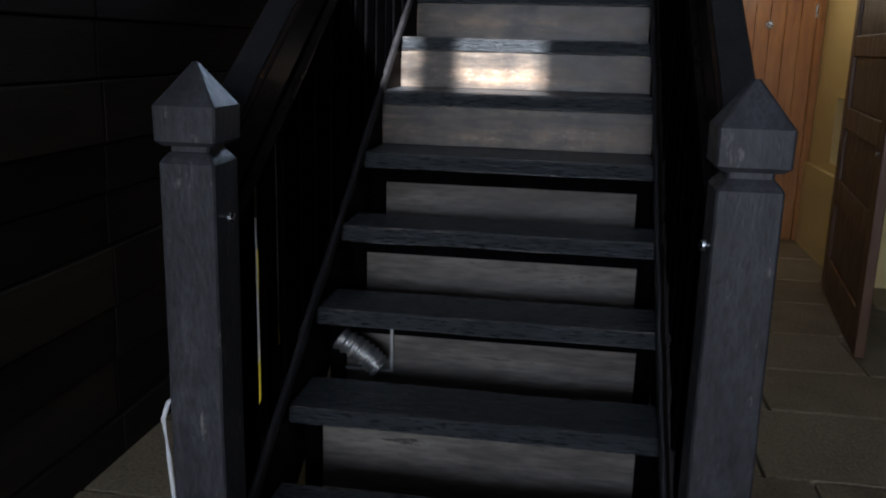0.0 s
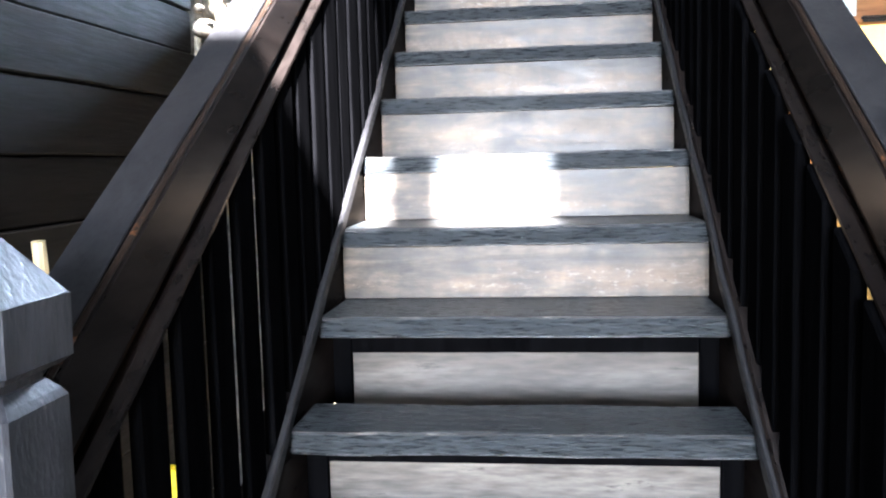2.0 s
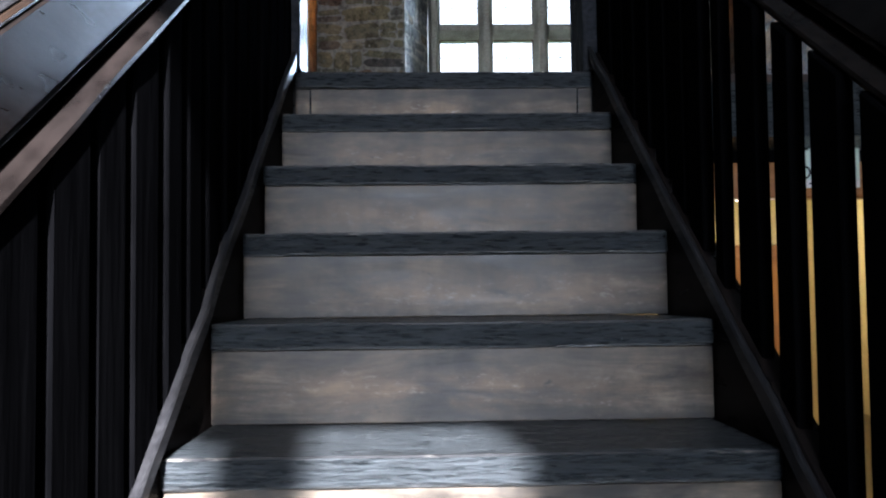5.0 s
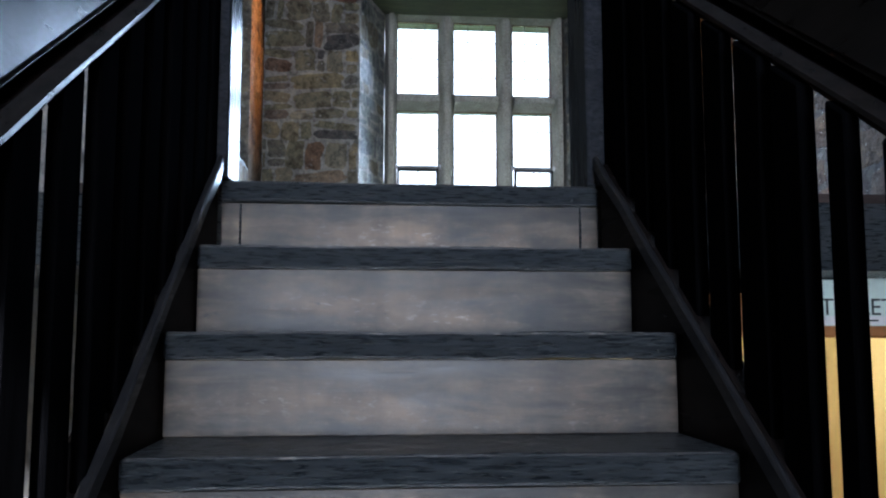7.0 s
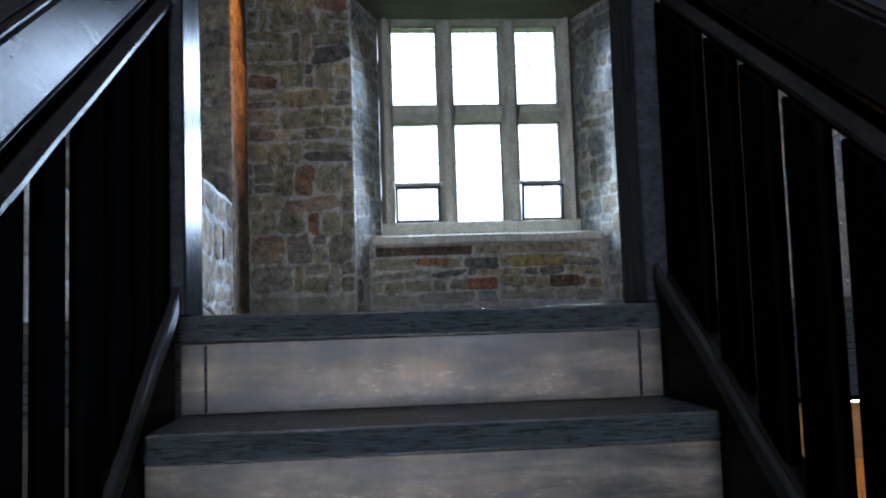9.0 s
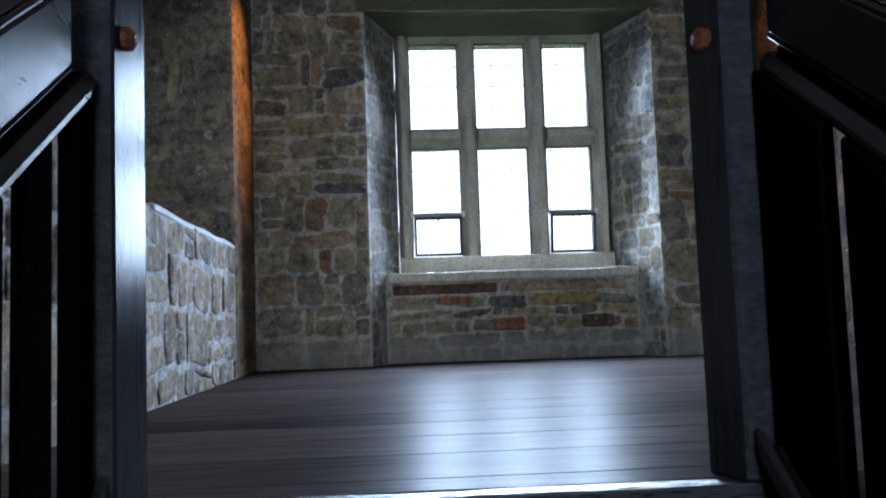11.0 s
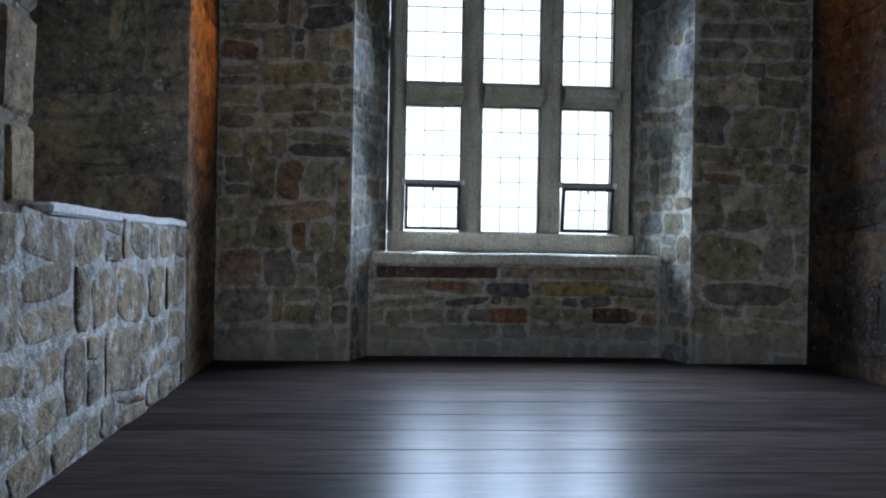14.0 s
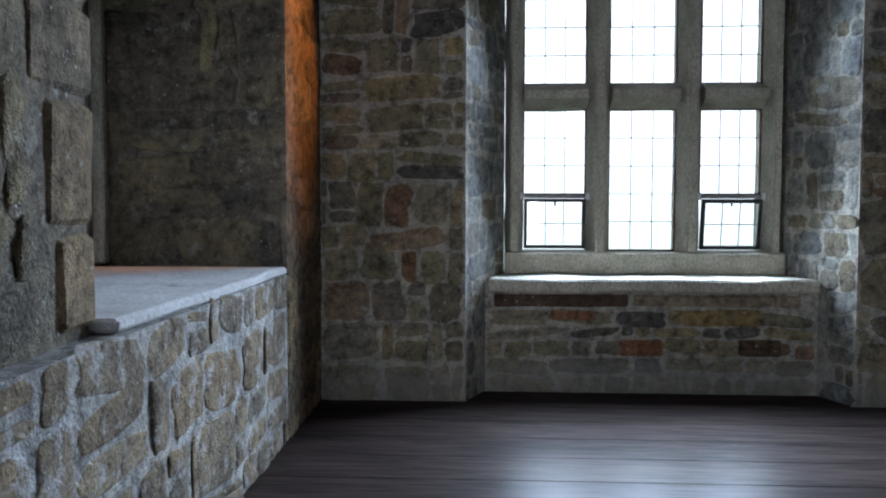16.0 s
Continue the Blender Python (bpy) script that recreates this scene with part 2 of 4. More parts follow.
def stone_mat(name, tints, smear, smear_at, bump, lime_foot=False):
    """Rubble: a tint for each stone, mottled at two scales, with lime smeared over parts of it."""
    m = bpy.data.materials.new(name)
    m.use_nodes = True
    n, k = m.node_tree.nodes, m.node_tree.links
    b = n["Principled BSDF"]
    geo = n.new("ShaderNodeNewGeometry")

    def fuzz(scale, detail, rough):
        t = n.new("ShaderNodeTexNoise")
        t.inputs["Scale"].default_value, t.inputs["Detail"].default_value, t.inputs["Roughness"].default_value = scale, detail, rough
        k.new(geo.outputs["Position"], t.inputs["Vector"])
        return t.outputs["Fac"]

    def ramp(source, stops):
        r = n.new("ShaderNodeValToRGB")
        e = r.color_ramp.elements
        while len(e) < len(stops):
            e.new(0.5)
        for i, (p, c) in enumerate(stops):
            e[i].position, e[i].color = p, (*c, 1)
        k.new(source, r.inputs["Fac"])
        return r.outputs["Color"]

    def mixed(a, c, fac, kind):
        x = n.new("ShaderNodeMix")
        x.data_type, x.blend_type = "RGBA", kind
        if isinstance(fac, float):
            x.inputs["Factor"].default_value = fac
        else:
            k.new(fac, x.inputs["Factor"])
        k.new(a, x.inputs["A"])
        if isinstance(c, tuple):
            x.inputs["B"].default_value = (*c, 1)
        else:
            k.new(c, x.inputs["B"])
        return x.outputs["Result"]
    info = n.new("ShaderNodeObjectInfo")
    base = ramp(info.outputs["Random"], [((i + 0.5) / len(tints), c) for i, c in enumerate(tints)])
    blot, grain, lime, tone = fuzz(17, 6, 0.7), fuzz(75, 4, 0.65), fuzz(9, 9, 0.72), fuzz(3.5, 3, 0.5)
    col = mixed(base, ramp(blot, [(0.34, (0.30, 0.28, 0.27)), (0.5, (0.95, 0.95, 0.95)), (0.66, (1.5, 1.42, 1.28))]), 0.85, "MULTIPLY")
    col = mixed(col, ramp(grain, [(0.35, (0.5, 0.5, 0.5)), (0.62, (1.2, 1.2, 1.2))]), 0.42, "MULTIPLY")
    col = mixed(col, ramp(tone, [(0.35, (0.75, 0.76, 0.78)), (0.65, (1.2, 1.18, 1.12))]), 0.8, "MULTIPLY")
    col = mixed(col, smear, ramp(lime, [(smear_at, (0, 0, 0)), (smear_at + 0.09, (0.85, 0.85, 0.85))]), "MIX")
    col = mixed(col, (0.50, 0.48, 0.43), ramp(fuzz(32, 4, 0.72), [(0.645, (0, 0, 0)), (0.70, (0.8, 0.8, 0.8))]), "MIX")
    if lime_foot:
        # old limewash along the foot of the room's walls, with a ragged upper edge
        sep = n.new("ShaderNodeSeparateXYZ")
        k.new(geo.outputs["Position"], sep.inputs["Vector"])
        rag = n.new("ShaderNodeMath")
        rag.operation = "MULTIPLY_ADD"
        rag.inputs[1].default_value = 0.30
        k.new(fuzz(6, 5, 0.6), rag.inputs[0])
        k.new(sep.outputs["Z"], rag.inputs[2])
        high = n.new("ShaderNodeMapRange")
        high.inputs["From Min"].default_value, high.inputs["From Max"].default_value = 2.90, 3.02
        high.inputs["To Min"].default_value, high.inputs["To Max"].default_value = 0.42, 0.0
        k.new(rag.outputs["Value"], high.inputs["Value"])
        col = mixed(col, (0.37, 0.36, 0.335), high.outputs["Result"], "MIX")
    k.new(col, b.inputs["Base Color"])
    b.inputs["Roughness"].default_value, b.inputs["Specular IOR Level"].default_value = 0.9, 0.06
    s1 = n.new("ShaderNodeMath")
    s1.operation = "MULTIPLY_ADD"
    s1.inputs[1].default_value = 2.2
    k.new(blot, s1.inputs[0])
    k.new(grain, s1.inputs[2])
    bp = n.new("ShaderNodeBump")
    bp.inputs["Strength"].default_value, bp.inputs["Distance"].default_value = bump * 0.7, 0.025
    k.new(s1.outputs["Value"], bp.inputs["Height"])
    k.new(bp.outputs["Normal"], b.inputs["Normal"])
    return m


STONE = stone_mat("rubble_stone", [(0.20, 0.18, 0.12), (0.15, 0.14, 0.115), (0.29, 0.235, 0.13), (0.23, 0.20, 0.145), (0.11, 0.105, 0.098), (0.26, 0.22, 0.13), (0.19, 0.18, 0.155), (0.20, 0.12, 0.075), (0.30, 0.27, 0.20), (0.20, 0.18, 0.12), (0.22, 0.20, 0.13), (0.16, 0.145, 0.11), (0.25, 0.215, 0.14)], (0.32, 0.305, 0.27), 0.575, 0.9, lime_foot=True)
STONE_PALE = stone_mat("limewashed_rubble_stone", [(0.19, 0.145, 0.098), (0.235, 0.19, 0.135), (0.16, 0.13, 0.10), (0.22, 0.18, 0.13), (0.17, 0.13, 0.09), (0.16, 0.14, 0.115)], (0.35, 0.34, 0.33), 0.525, 0.8)
STONE_LIME = stone_mat("thickly_limewashed_stone", [(0.36, 0.32, 0.25), (0.42, 0.38, 0.31), (0.30, 0.27, 0.22)], (0.52, 0.49, 0.44), 0.50, 0.8)
STONE_DARK = stone_mat("dark_mottled_stone", [(0.13, 0.11, 0.085), (0.19, 0.155, 0.105), (0.085, 0.078, 0.075), (0.25, 0.205, 0.12), (0.15, 0.125, 0.095)], (0.33, 0.31, 0.27), 0.58, 1.2)
STONE_REVEAL = stone_mat("blue_grey_reveal_stone", [(0.21, 0.215, 0.21), (0.16, 0.16, 0.15), (0.24, 0.24, 0.22), (0.18, 0.155, 0.11)], (0.34, 0.35, 0.35), 0.58, 0.6)
MORTAR = stone_mat("rough_lime_mortar", [(0.33, 0.315, 0.275), (0.33, 0.315, 0.275)], (0.40, 0.385, 0.345), 0.55, 0.7, lime_foot=True)
STONE_BROWN = stone_mat("brown_weathered_stone", [(0.25, 0.18, 0.11), (0.20, 0.15, 0.10), (0.29, 0.215, 0.135), (0.15, 0.12, 0.09), (0.26, 0.21, 0.15)], (0.28, 0.25, 0.21), 0.61, 1.0)
MORTAR_DARK = stone_mat("dark_weathered_mortar", [(0.16, 0.135, 0.105), (0.16, 0.135, 0.105)], (0.26, 0.235, 0.20), 0.57, 0.9)
# right-hand walls: the dimness they stand in is put into these dark tints
STONE_SHADED = stone_mat("shaded_brown_stone", [(0.075, 0.052, 0.035), (0.055, 0.042, 0.034), (0.10, 0.07, 0.045), (0.045, 0.038, 0.034)], (0.11, 0.095, 0.08), 0.60, 1.0)
MORTAR_SHADED = stone_mat("shaded_mortar", [(0.06, 0.055, 0.05), (0.06, 0.055, 0.05)], (0.13, 0.12, 0.105), 0.58, 0.9)
RAIL_TOP = mat("worn_rail_top_wood", [(0.012, 0.012, 0.014), (0.030, 0.029, 0.030)], 0.45, (20, 1.2, 20), 120, 0.06, specular=0.05, polish=(0.02, 0.36), wear=((0.09, 0.05, 0.03), 1.5, 0.70))
MORTAR_PALE = stone_mat("pale_lime_mortar", [(0.30, 0.29, 0.28), (0.30, 0.29, 0.28)], (0.46, 0.455, 0.455), 0.53, 0.9)
DARK_STONE = stone_mat("dark_brown_stone", [(0.09, 0.06, 0.045), (0.11, 0.075, 0.05)], (0.2, 0.18, 0.15), 0.62, 0.8)
RED_STONE = stone_mat("rust_red_stone", [(0.20, 0.095, 0.055), (0.24, 0.12, 0.07)], (0.30, 0.25, 0.21), 0.62, 0.8)
OCHRE_STONE = stone_mat("ochre_stone", [(0.27, 0.20, 0.09), (0.30, 0.22, 0.11)], (0.32, 0.29, 0.24), 0.62, 0.8)
DRESSED = mat("dressed_window_stone", [(0.26, 0.24, 0.18), (0.44, 0.41, 0.33), (0.56, 0.53, 0.45)], 0.85, (7, 7, 4), 90, 0.5)
SLAB = mat("stone_flag", [(0.16, 0.122, 0.07), (0.26, 0.205, 0.125), (0.33, 0.265, 0.17)], 0.65, (4, 4, 4), 60, 0.4, random_mix=0.3)
YELLOW = mat("yellow_wall_paint", [(0.60, 0.47, 0.20), (0.68, 0.55, 0.25)], 0.6, (3, 3, 3), 60, 0.08, grain=0.08)
GREEN = mat("green_grey_painted_beam", [(0.06, 0.063, 0.035), (0.11, 0.11, 0.065)], 0.7, (2, 9, 9), 60, 0.2, specular=0.1)
PLASTER = mat("off_white_plaster", [(0.62, 0.60, 0.56), (0.76, 0.74, 0.70)], 0.9, (2, 2, 2), 50, 0.3)
OAK = mat("orange_varnished_wood", [(0.21, 0.072, 0.012), (0.34, 0.130, 0.022), (0.42, 0.185, 0.04)], 0.4, (12, 12, 1.2), 60, 0.08, grain=0.35)
OAK_X = mat("orange_varnished_beam", [(0.26, 0.10, 0.03), (0.42, 0.18, 0.055)], 0.4, (1.2, 12, 12), 60, 0.08, grain=0.35)
WORN = mat("worn_through_rail_edge", [(0.010, 0.008, 0.007), (0.030, 0.018, 0.012)], 0.5, (14, 2.5, 14), 60, 0.05, grain=0.4, specular=0.05, wear=((0.17, 0.07, 0.028), 1.6, 0.60))
ARRIS = mat("worn_bare_arris_wood", [(0.012, 0.012, 0.013), (0.034, 0.034, 0.036)], 0.45, (7, 20, 20), 120, 0.1, specular=0.2, wear=((0.13, 0.12, 0.11), 1.8, 0.57))
# ledge colour raised to paint in the recess window's light on its top
LEDGE = mat("daylit_pale_ledge", [(0.34, 0.33, 0.315), (0.44, 0.43, 0.42), (0.52, 0.51, 0.50)], 0.85, (5, 5, 5), 70, 0.4, grain=0.45, specular=0.1, wear=((0.20, 0.18, 0.155), 1.4, 0.62))
BROWN = mat("brown_panelled_door_wood", [(0.07, 0.026, 0.008), (0.12, 0.048, 0.016)], 0.45, (12, 12, 1.3), 60, 0.1, grain=0.35)
BROWN_DARK = mat("dark_brown_panel_wood", [(0.05, 0.022, 0.012), (0.09, 0.04, 0.02)], 0.5, (12, 12, 1.3), 60, 0.1, grain=0.35)
STEEL = mat("dull_steel", [(0.45, 0.45, 0.46), (0.62, 0.62, 0.63)], 0.3, (20, 20, 20), 90, 0.05, metal=1.0)
FOIL = mat("silver_foil", [(0.3, 0.3, 0.295), (0.42, 0.42, 0.41)], 0.45, (8, 8, 8), 30, 0.0, metal=0.9, grain=0.1)
IRON = mat("black_iron", [(0.015, 0.015, 0.015), (0.04, 0.035, 0.03)], 0.5, (20, 20, 20), 90, 0.2, metal=0.5)
RUST = mat("rusty_bolt_iron", [(0.05, 0.02, 0.012), (0.16, 0.06, 0.03)], 0.7, (40, 40, 40), 150, 0.4, specular=0.05)
LEAD = mat("grey_lead", [(0.22, 0.22, 0.21), (0.32, 0.32, 0.31)], 0.5, (20, 20, 20), 90, 0.1)
CAUTION = mat("yellow_plastic", [(0.75, 0.55, 0.01), (0.82, 0.62, 0.02)], 0.35, (3, 3, 3), 60, 0.02, grain=0.08)
WHITE = mat("white_plastic", [(0.7, 0.7, 0.7), (0.8, 0.8, 0.8)], 0.4, (3, 3, 3), 60, 0.02, grain=0.08)
PAPER = mat("pale_green_paper", [(0.60, 0.72, 0.66), (0.66, 0.78, 0.72)], 0.6, (3, 3, 3), 60, 0.02, grain=0.08)
INK = mat("black_ink", [(0.012, 0.016, 0.014), (0.02, 0.025, 0.022)], 0.6, (3, 3, 3), 60, 0.0, grain=0.08)
PALE_WOOD = mat("pale_handle_wood", [(0.5, 0.4, 0.22), (0.62, 0.5, 0.3)], 0.5, (14, 14, 2), 60, 0.05)
GRASS = mat("grass_ground", [(0.05, 0.09, 0.03), (0.09, 0.14, 0.05)], 0.9, (1, 1, 1), 20, 0.2)


def glass_mat():
    m = bpy.data.materials.new("window_glass")
    m.use_nodes = True
    b = m.node_tree.nodes["Principled BSDF"]
    b.inputs["Base Color"].default_value = (0.95, 1.0, 0.98, 1)
    b.inputs["Transmission Weight"].default_value, b.inputs["Roughness"].default_value, b.inputs["IOR"].default_value = 1.0, 0.0, 1.45
    return m


GLASS = glass_mat()
LAMP_GLASS = bpy.data.materials.new("lit_lamp_globe")
LAMP_GLASS.use_nodes = True
LAMP_GLASS.node_tree.nodes["Principled BSDF"].inputs["Emission Color"].default_value = (1.0, 0.86, 0.6, 1)
LAMP_GLASS.node_tree.nodes["Principled BSDF"].inputs["Emission Strength"].default_value = 2.0

# ---- builders ----


def thing(name, at, label="", category="", group="", kind=""):
    ob = new(name)
    ob.location = at
    ob.empty_display_size = 0.1
    return tagged(ob, label, category, group, kind)


def hang(ob, parent):
    ob.parent = parent
    ob.matrix_parent_inverse = Matrix.Translation(-parent.location) if parent.parent is None else Matrix.Identity(4)
    return ob


def finish(bm, name, material, smooth=False):
    me = bpy.data.meshes.new(name)
    bmesh.ops.recalc_face_normals(bm, faces=bm.faces)
    bm.to_mesh(me)
    bm.free()
    me.materials.append(material)
    if smooth:
        for p in me.polygons:
            p.use_smooth = True
    return me


def part(name, bm, material, parent, label="", smooth=False):
    ob = new(name, finish(bm, name, material, smooth))
    hang(ob, parent)
    if label:
        ob["label"] = label
    return ob


def single(name, bm, material, label="", category="", group="", kind="", smooth=False):
    return tagged(new(name, finish(bm, name, material, smooth)), label, category, group, kind)


def box(x0, x1, y0, y1, z0, z1, bevel=0.0, bm=None):
    bm = bm or bmesh.new()
    r = bmesh.ops.create_cube(bm, size=1, matrix=Matrix.LocRotScale(((x0 + x1) / 2, (y0 + y1) / 2, (z0 + z1) / 2), None, (abs(x1 - x0), abs(y1 - y0), abs(z1 - z0))))
    if bevel:
        edges = list({e for v in r["verts"] for e in v.link_edges})
        bmesh.ops.bevel(bm, geom=edges, offset=bevel, segments=1, affect="EDGES", profile=0.5)
    return bm


def prism(poly, axis, a, b, bevel=0.0, bm=None):
    """A polygon drawn in the two other axes, drawn out from a to b along axis."""
    bm = bm or bmesh.new()

    def at(p, w):
        return {"x": (w, p[0], p[1]), "y": (p[0], w, p[1]), "z": (p[0], p[1], w)}[axis]
    lo = [bm.verts.new(at(p, a)) for p in poly]
    hi = [bm.verts.new(at(p, b)) for p in poly]
    faces = [bm.faces.new(lo), bm.faces.new(hi)]
    for i in range(len(poly)):
        j = (i + 1) % len(poly)
        faces.append(bm.faces.new((lo[i], lo[j], hi[j], hi[i])))
    bmesh.ops.recalc_face_normals(bm, faces=faces)
    if bevel:
        bmesh.ops.bevel(bm, geom=list({e for f in faces for e in f.edges}), offset=bevel, segments=1, affect="EDGES", profile=0.5)
    return bm


def wavy(bm, amount, freq=3.0, cuts=6, long_axis=0):
    """Hand-worn edges: cuts a bar up along its length and shifts the points a little."""
    edges = [e for e in bm.edges if abs((e.verts[0].co - e.verts[1].co)[long_axis]) > 0.25]
    bmesh.ops.subdivide_edges(bm, edges=edges, cuts=cuts, use_grid_fill=True)
    for v in bm.verts:
        v.co += Vector(noise.noise_vector(v.co * freq)) * amount
    return bm


def rod(points, radius, bm=None, sides=10):
    """A round bar along the points."""
    bm = bm or bmesh.new()
    rings = []
    for i, p in enumerate(points):
        p = Vector(p)
        d = (Vector(points[min(i + 1, len(points) - 1)]) - Vector(points[max(i - 1, 0)])).normalized()
        q = d.to_track_quat("Z", "Y")
        rings.append([bm.verts.new(p + q @ Vector((radius * math.cos(6.28318 * s / sides), radius * math.sin(6.28318 * s / sides), 0))) for s in range(sides)])
    for a, b in zip(rings, rings[1:]):
        for s in range(sides):
            bm.faces.new((a[s], a[(s + 1) % sides], b[(s + 1) % sides], b[s]))
    bm.faces.new(rings[0][::-1])
    bm.faces.new(rings[-1])
    return bm


def lathe(profile, centre, axis="z", sides=20, bm=None):
    bm = bm or bmesh.new()
    c = Vector(centre)
    turn = {"z": Matrix.Identity(3), "y": Matrix.Rotation(radians(90), 3, "X"), "x": Matrix.Rotation(radians(90), 3, "Y")}[axis]
    rings = [[bm.verts.new(c + turn @ Vector((r * math.cos(6.28318 * s / sides), r * math.sin(6.28318 * s / sides), h))) for s in range(sides)] for r, h in profile]
    for a, b in zip(rings, rings[1:]):
        for s in range(sides):
            bm.faces.new((a[s], a[(s + 1) % sides], b[(s + 1) % sides], b[s]))
    bm.faces.new(rings[0][::-1])
    bm.faces.new(rings[-1])
    return bm


# ---- the large structure ----
FLOOR = 2.64          # upper floor
CEIL = 5.9
HALL = 8.3           # ceiling of the hall, unseen, set high to clear the sun openings
NOSE = [-3.53, -3.223, -2.93, -2.645, -2.326, -2.017, -1.654, -1.299, -0.952, -0.645, -0.322, 0.0]
RISE = 0.22
WIDE = 1.09


def nose(y):
    return FLOOR + 0.683 * y


ground = single("ground", box(-60, 60, 6.2, 120, -0.9, -0.6), GRASS, "grassy ground outside the window", "ground", kind="structure")
floor_lower = single("floor_lower", box(-3.5, 4.5, -9.3, 6.2, -0.5, -0.03), MORTAR, "tan stone-flagged floor of the lower hall", "floor", kind="structure")
floor_upper = single("floor_upper", box(-0.95, 3.6, 0.06, 6.0, FLOOR - 0.24, FLOOR - 0.03), BLACK_X, "dark polished plank floor of the upper room", "floor", kind="structure")
ceiling = single("ceiling", box(-3.5, 4.5, 0.44, 6.2, CEIL, CEIL + 0.2), PLASTER, "plain ceiling over the upper room", "ceiling", kind="structure")
single("ceiling_hall", box(-3.5, 4.5, -9.3, 0.44, HALL, HALL + 0.2), PLASTER, "plain ceiling over the hall", "ceiling", kind="structure")
# added to close the gap left by the raised hall ceiling
single("wall_gable", box(-1.3, 3.6, 0.44, 0.6, CEIL + 0.2, HALL), PLASTER, "unseen wall added to close the hall above the upper room", "wall", kind="structure")
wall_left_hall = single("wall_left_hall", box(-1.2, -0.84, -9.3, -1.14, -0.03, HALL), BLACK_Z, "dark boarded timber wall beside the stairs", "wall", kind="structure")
wall_left_stair = single("wall_left_stair", box(-1.3, -0.82, -1.14, 0.25, -0.03, HALL), MORTAR_PALE, "pale rubble stone wall beside the stairs", "wall", kind="structure")
single("wall_lower_left", box(-1.3, -0.82, 0.25, 6.0, -0.03, FLOOR - 0.26), MORTAR, "stone wall below the upper floor", "wall", kind="structure")
single("wall_lower_north", box(-0.82, 3.6, 2.3, 2.5, -0.03, FLOOR - 0.26), MORTAR, "stone wall below the upper floor", "wall", kind="structure")
wall_right_hall = single("wall_right_hall", box(3.25, 3.6, -9.3, 0.42, -0.03, HALL), MORTAR_SHADED, "dark stone wall of the lower hall", "wall", kind="structure")

# added unseen back wall: a tall opening, stepped high ones shaping the sun patches
bm = box(-1.2, -0.55, -9.1, -9.0, -0.03, 5.75)
box(1.65, 3.6, -9.1, -9.0, -0.03, 5.75, bm=bm)
box(-0.55, 1.65, -9.1, -9.0, 3.6, 5.75, bm=bm)
box(-1.2, 0.13, -9.1, -9.0, 5.75, HALL, bm=bm)
box(0.13, 0.36, -9.1, -9.0, 5.75, 7.08, bm=bm)
box(0.36, 0.90, -9.1, -9.0, 7.0, HALL, bm=bm)
box(0.90, 0.967, -9.1, -9.0, 6.32, HALL, bm=bm)
box(0.967, 1.140, -9.1, -9.0, 5.75, HALL, bm=bm)
box(1.140, 1.523, -9.1, -9.0, 6.42, HALL, bm=bm)
box(1.523, 3.6, -9.1, -9.0, 5.75, HALL, bm=bm)
box(0.13, 0.36, -9.1, -9.0, 7.95, HALL, bm=bm)
wall_sun_mask = single("wall_sun_mask", bm, PLASTER, "unseen back wall added with openings cut to shape the sun", "wall", kind="structure")

# room walls: left wall with the deep recess, window wall, right wall



def west(y):
    return -0.440 - 0.009 * (y - 1.4)


def west_block(y0, y1, z0, z1, bm=None):
    return prism([(west(y0), y0), (west(y1), y1), (-1.5, y1), (-1.5, y0)], "z", z0, z1, bm=bm)


wall_west_low = single("wall_west_low", west_block(0.25, 3.80, FLOOR - 0.03, 3.40), MORTAR_PALE, "rough rubble stone wall below the recess ledge", "wall", kind="structure")
bm = prism([(-0.440, 0.25), (-0.530, 1.99), (-1.5, 1.99), (-1.5, 0.25)], "z", 3.402, CEIL)
west_block(1.99, 3.80, 5.2, CEIL, bm)
prism([(west(3.80), 3.802), (west(4.66), 4.66), (-1.5, 4.66), (-1.5, 3.93)], "z", FLOOR - 0.03, CEIL, bm=bm)
box(-1.62, -1.5, 0.25, 2.0, FLOOR - 0.03, CEIL, bm=bm)
box(-1.62, -1.5, 3.5, 4.66, FLOOR - 0.03, CEIL, bm=bm)
box(-1.62, -1.5, 2.0, 3.5, FLOOR - 0.03, 3.6, bm=bm)
box(-1.62, -1.5, 2.0, 3.5, 5.0, CEIL, bm=bm)
wall_west = single("wall_west", bm, MORTAR_DARK, "rubble stone wall with a deep window recess", "wall", kind="structure")

bm = prism([(-1.62, 4.62), (0.325, 4.62), (0.54, 5.2), (0.54, 5.76), (-1.62, 5.76)], "z", FLOOR - 0.03, CEIL)
prism([(2.40, 4.62), (3.6, 4.62), (3.6, 5.76), (2.20, 5.76), (2.20, 5.2)], "z", FLOOR - 0.03, CEIL, bm=bm)
prism([(0.43, 4.885), (2.30, 4.885), (2.21, 5.76), (0.53, 5.76)], "z", FLOOR - 0.03, 3.27, bm=bm)
box(0.325, 2.40, 5.2, 5.76, 5.23, CEIL, bm=bm)
wall_north = single("wall_north", bm, MORTAR, "rubble stone window wall with splayed reveals", "wall", kind="structure")
wall_east = single("wall_east", box(3.15, 3.6, 0.42, 5.76, FLOOR - 0.03, CEIL), MORTAR_SHADED, "rubble stone wall of the upper room", "wall", kind="structure")
bm = box(0.28, 2.46, 4.60, 5.2, 5.16, 5.35, 0.01)
box(0.28, 2.46, 4.56, 5.2, 5.354, CEIL, 0.01, bm=bm)
single("trim_lintel", bm, GREEN, "green-grey painted lintel beam over the window", "lintel", kind="structure")
